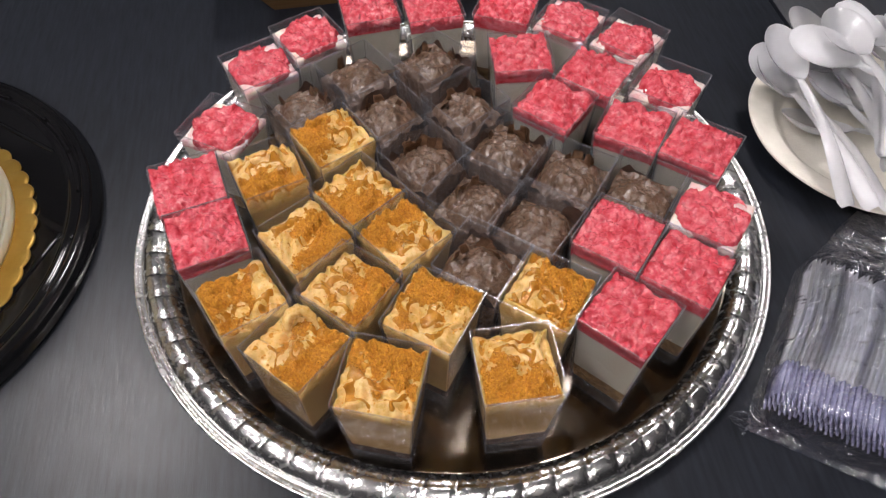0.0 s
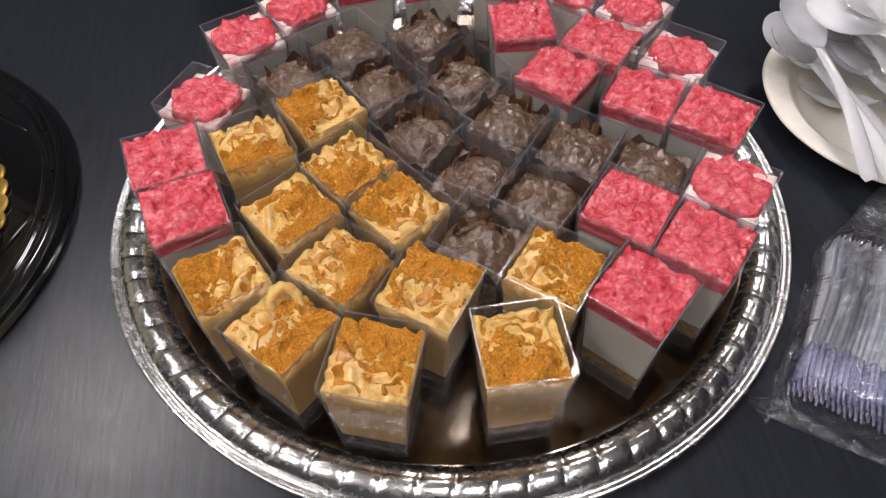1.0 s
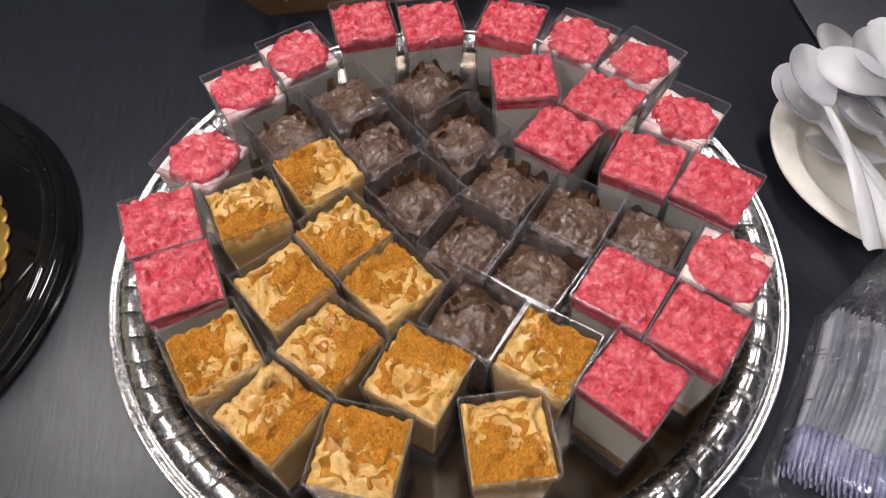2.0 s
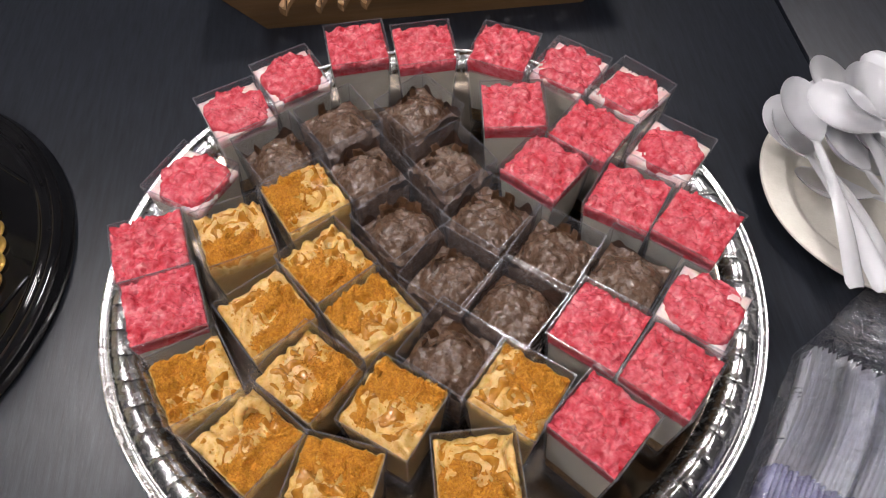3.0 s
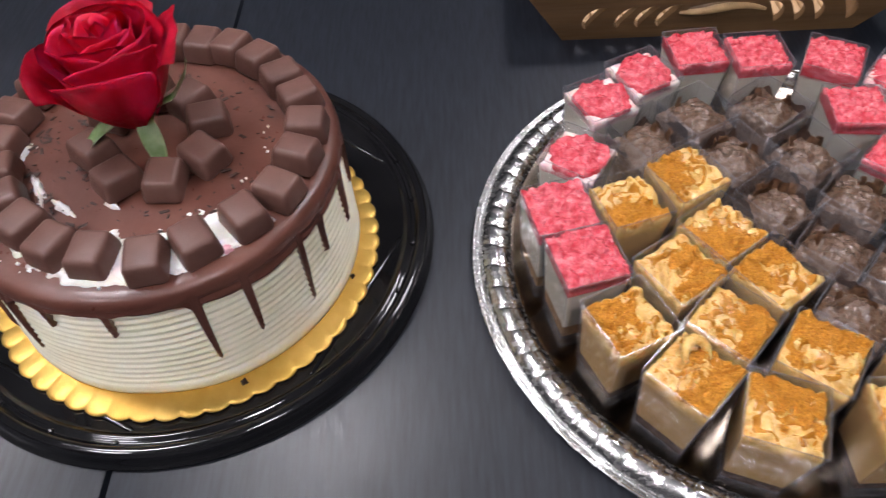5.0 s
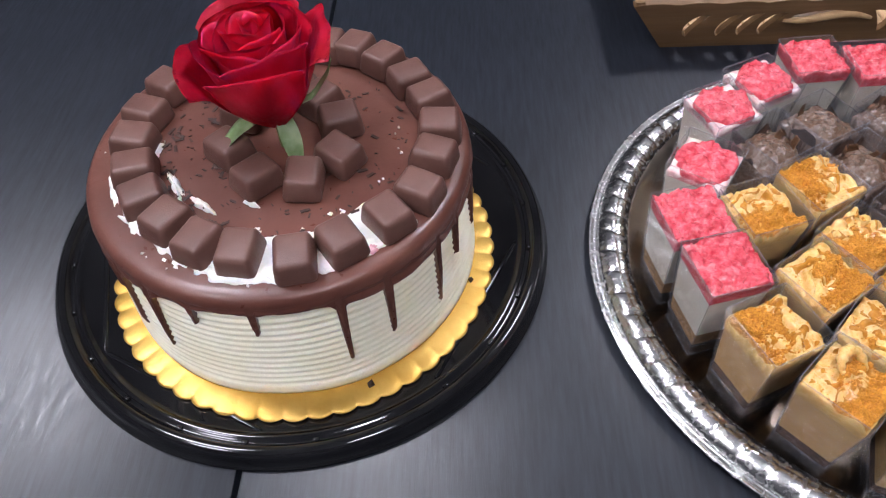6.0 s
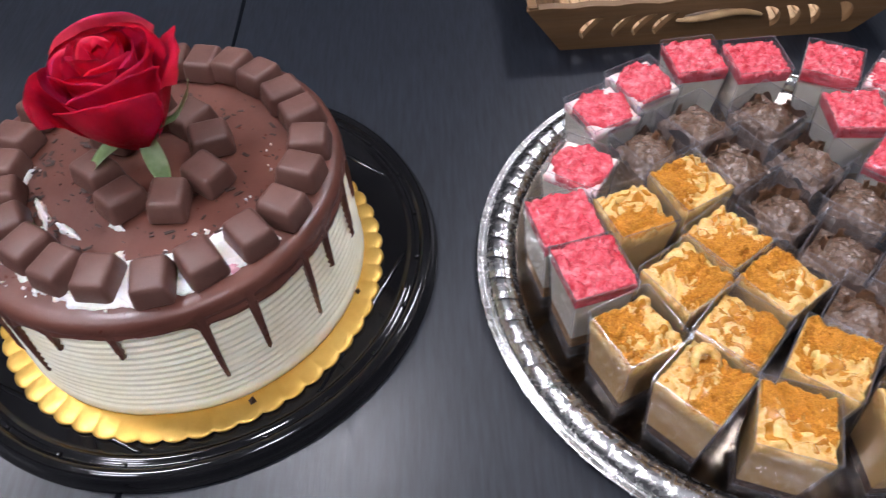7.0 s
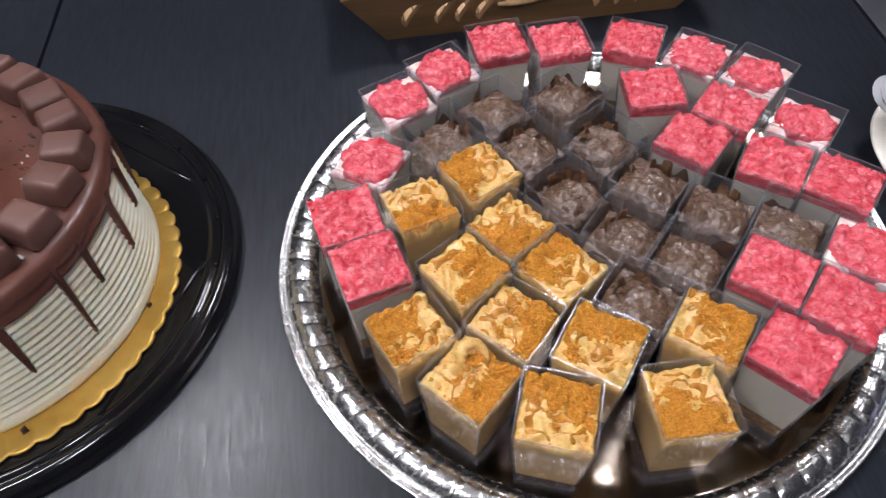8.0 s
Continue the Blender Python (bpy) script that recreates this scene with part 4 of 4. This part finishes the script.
# ---- plate of spoons ----
def plate():
    bm = bmesh.new()

    def oval(a, r, z):
        return r * (1 + 0.0015 * math.cos(9 * a)), z

    lathe(bm, [(0, 0.0040), (0.0456, 0.0040), (0.0601, 0.0045), (0.0647, 0.0070), (0.0688, 0.0125), (0.0729, 0.0150), (0.0802, 0.0165), (0.0870, 0.0180), (0.0888, 0.0178), (0.0893, 0.0165),
               (0.0870, 0.0155), (0.0729, 0.0125), (0.0665, 0.0060), (0.0619, 0.0008), (0.0, 0.0008)], 120, oval)
    tagged(part("plate", bm, M_PLATE, at=pose(0.3094, 0.0818, 0)), "beige moulded fibre plate heaped with spoons", "plate")


plate()


def spoon_mesh():
    """A plastic spoon along -y, bowl's tip at the origin."""
    bm = bmesh.new()

    def f(u, v):
        s = 2 * u - 1
        y = -0.150 * v
        q = min(1.0, v / 0.34)
        bowl = 0.0165 * (math.sin(math.pi * min(1.0, 0.015 + 0.985 * q ** 0.85))) ** 0.62
        stalk = (0.0030 + 0.0036 * smooth(0.36, 0.9, v) - 0.002 * smooth(0.975, 1.0, v)) * smooth(0.22, 0.34, v)
        dish = -0.0095 * (1 - s * s) * math.sin(math.pi * q) ** 0.8 if q < 1 else 0.0
        arch = 0.0065 * math.sin(math.pi * min(1.0, max(0.0, v - 0.26) / 0.70)) + (0.0012 * (1 - s * s) - 0.0022 * abs(s) ** 3) * smooth(0.30, 0.40, v)
        return Vector((s * (bowl ** 2 + stalk ** 2) ** 0.5, y, dish + arch))

    sheet(bm, 15, 80, f)
    bmesh.ops.solidify(bm, geom=bm.faces[:], thickness=0.0010)
    me = mesh_of("spoon", bm)
    me.materials.append(M_SPOON)
    return me


SPOON = spoon_mesh()
# tip x, y, z; heading of the handle; pitch; roll
for x, y, z, head, pitch, roll in ((0.2370, 0.1380, 0.0620, 10.5, 13.5, 8), (0.2420, 0.1230, 0.0680, 44, 3, -14), (0.2610, 0.1650, 0.0580, 14, 7, 12), (0.2760, 0.1440, 0.0720, 8, 5, -6),
                                   (0.3020, 0.1680, 0.0610, -6, 6, 10), (0.2280, 0.1350, 0.0470, 18, 9, -10), (0.2330, 0.1330, 0.0400, 24, 7, 14), (0.2420, 0.0900, 0.0220, 66, 1, 20),
                                   (0.2560, 0.1500, 0.0480, 30, 7, -12), (0.2900, 0.1620, 0.0640, 22, 7, 4), (0.3240, 0.1560, 0.0560, -14, 6, 8), (0.2640, 0.1250, 0.0440, 20, 8, 18),
                                   (0.2720, 0.1100, 0.0330, 62, 2, -16), (0.2850, 0.1350, 0.0480, 12, 9, 6), (0.3150, 0.1420, 0.0690, 34, 5, -8), (0.3360, 0.1250, 0.0520, 60, 3, 0),
                                   (0.3300, 0.0300, 0.0300, 130, 2, 12)):
    tagged(new("spoon", SPOON), "white translucent plastic spoon heaped on the plate", "spoon", "heap of spoons").matrix_basis = pose(x, y, z, pitch, roll, head)



# ---- bag of forks ----
BAG = pose(0.1818, -0.1430, 0, 0, 0, -27)


def fork_meshes():
    """A fork standing on its edge along +y, tines at the origin: handle and tines."""
    bm = bmesh.new()

    def f(u, v):
        y = 0.020 + 0.084 * v
        w = 0.0040 + 0.0040 * smooth(0, 0.5, v)
        return Vector((0.0014 * math.sin(3 * v), y, 0.014 + (2 * u - 1) * w + 0.006 * v * (1 - v)))

    sheet(bm, 4, 16, f)
    bmesh.ops.solidify(bm, geom=bm.faces[:], thickness=0.0013)
    a = mesh_of("handle", bm)
    a.materials.append(M_FORK)
    # tines take the plastic whose colour holds the overlap's shade
    bm = bmesh.new()
    box(bm, -0.0007, 0.0007, 0.002, 0.024, 0.006, 0.021)
    for k in range(4):
        z = 0.0070 + 0.0042 * k
        tube(bm, [(0, 0.003, z), (0.0004, 0.000, z), (0.0004, -0.004, z)], [0.0010, 0.0010, 0.0006], 5)
    b = mesh_of("tines", bm)
    b.materials.append(M_FORK_OVERLAP)
    return a, b


HANDLE, TINES = fork_meshes()
rng = random.Random(21)
for k in range(52):
    t = thing("fork", BAG @ pose(-0.009 + 0.0028 * k, 0.006 + rng.uniform(-0.0015, 0.0015), 0.0015, 0, rng.uniform(-1, 1) + 14, rng.uniform(-0.3, 0.3)), "clear grey plastic fork nested in a sealed bag", "fork", "bag of forks")
    new("handle", HANDLE).parent = t
    new("tines", TINES).parent = t


def bag():
    t = thing("cutlery_bag", BAG, "crumpled clear film bag holding a stack of forks", "bag")
    s = 4.0

    def film(top):
        def f(u, v):
            x, y = -0.012 + 0.185 * u, -0.012 + 0.195 * v
            rise = (math.sin(math.pi * min(1, max(0, u))) ** 0.35) * (smooth(0.0, 0.10, v) * (1 - smooth(0.62, 0.80, v)) * 0.030 + 0.006 * smooth(0, 0.05, v) * (1 - smooth(0.9, 1.0, v)))
            crease = 0.0045 * abs(fbm(u * 4 + s, v * 5, 0.0, 3)) + 0.0010 * abs(fbm(u * 12 + s, v * 10, 3.0, 2))
            edge = 0.006 * fbm(v * 5, 2.0 + s) * (1 - u) ** 3
            narrow = 0.030 * smooth(0.55, 1.0, v) * (1 - u)
            if not top:
                return Vector((x + edge + narrow, y, 0.0008))
            return Vector((x + edge + narrow, y + 0.004 * fbm(u * 5, 7.0) * v, 0.0014 + rise + crease * smooth(0, 0.08, u)))
        return f

    bm = bmesh.new()
    sheet(bm, 70, 80, film(True))
    part("upper_film", bm, M_FILM, t, smooth=False)
    bm = bmesh.new()
    sheet(bm, 12, 12, film(False))
    part("lower_film", bm, M_FILM, t, smooth=False)
    # gathered corner of the seal
    bm = bmesh.new()

    def ear(u, v):
        return Vector((-0.012 - 0.012 * v, -0.010 + (u - 0.5) * 0.014 * (1 - 0.6 * v), 0.002 + 0.004 * abs(math.sin(7 * u + 3 * v)) + 0.002 * v))

    sheet(bm, 12, 8, ear)
    part("seal_corner", bm, M_FILM, t, smooth=False)


bag()
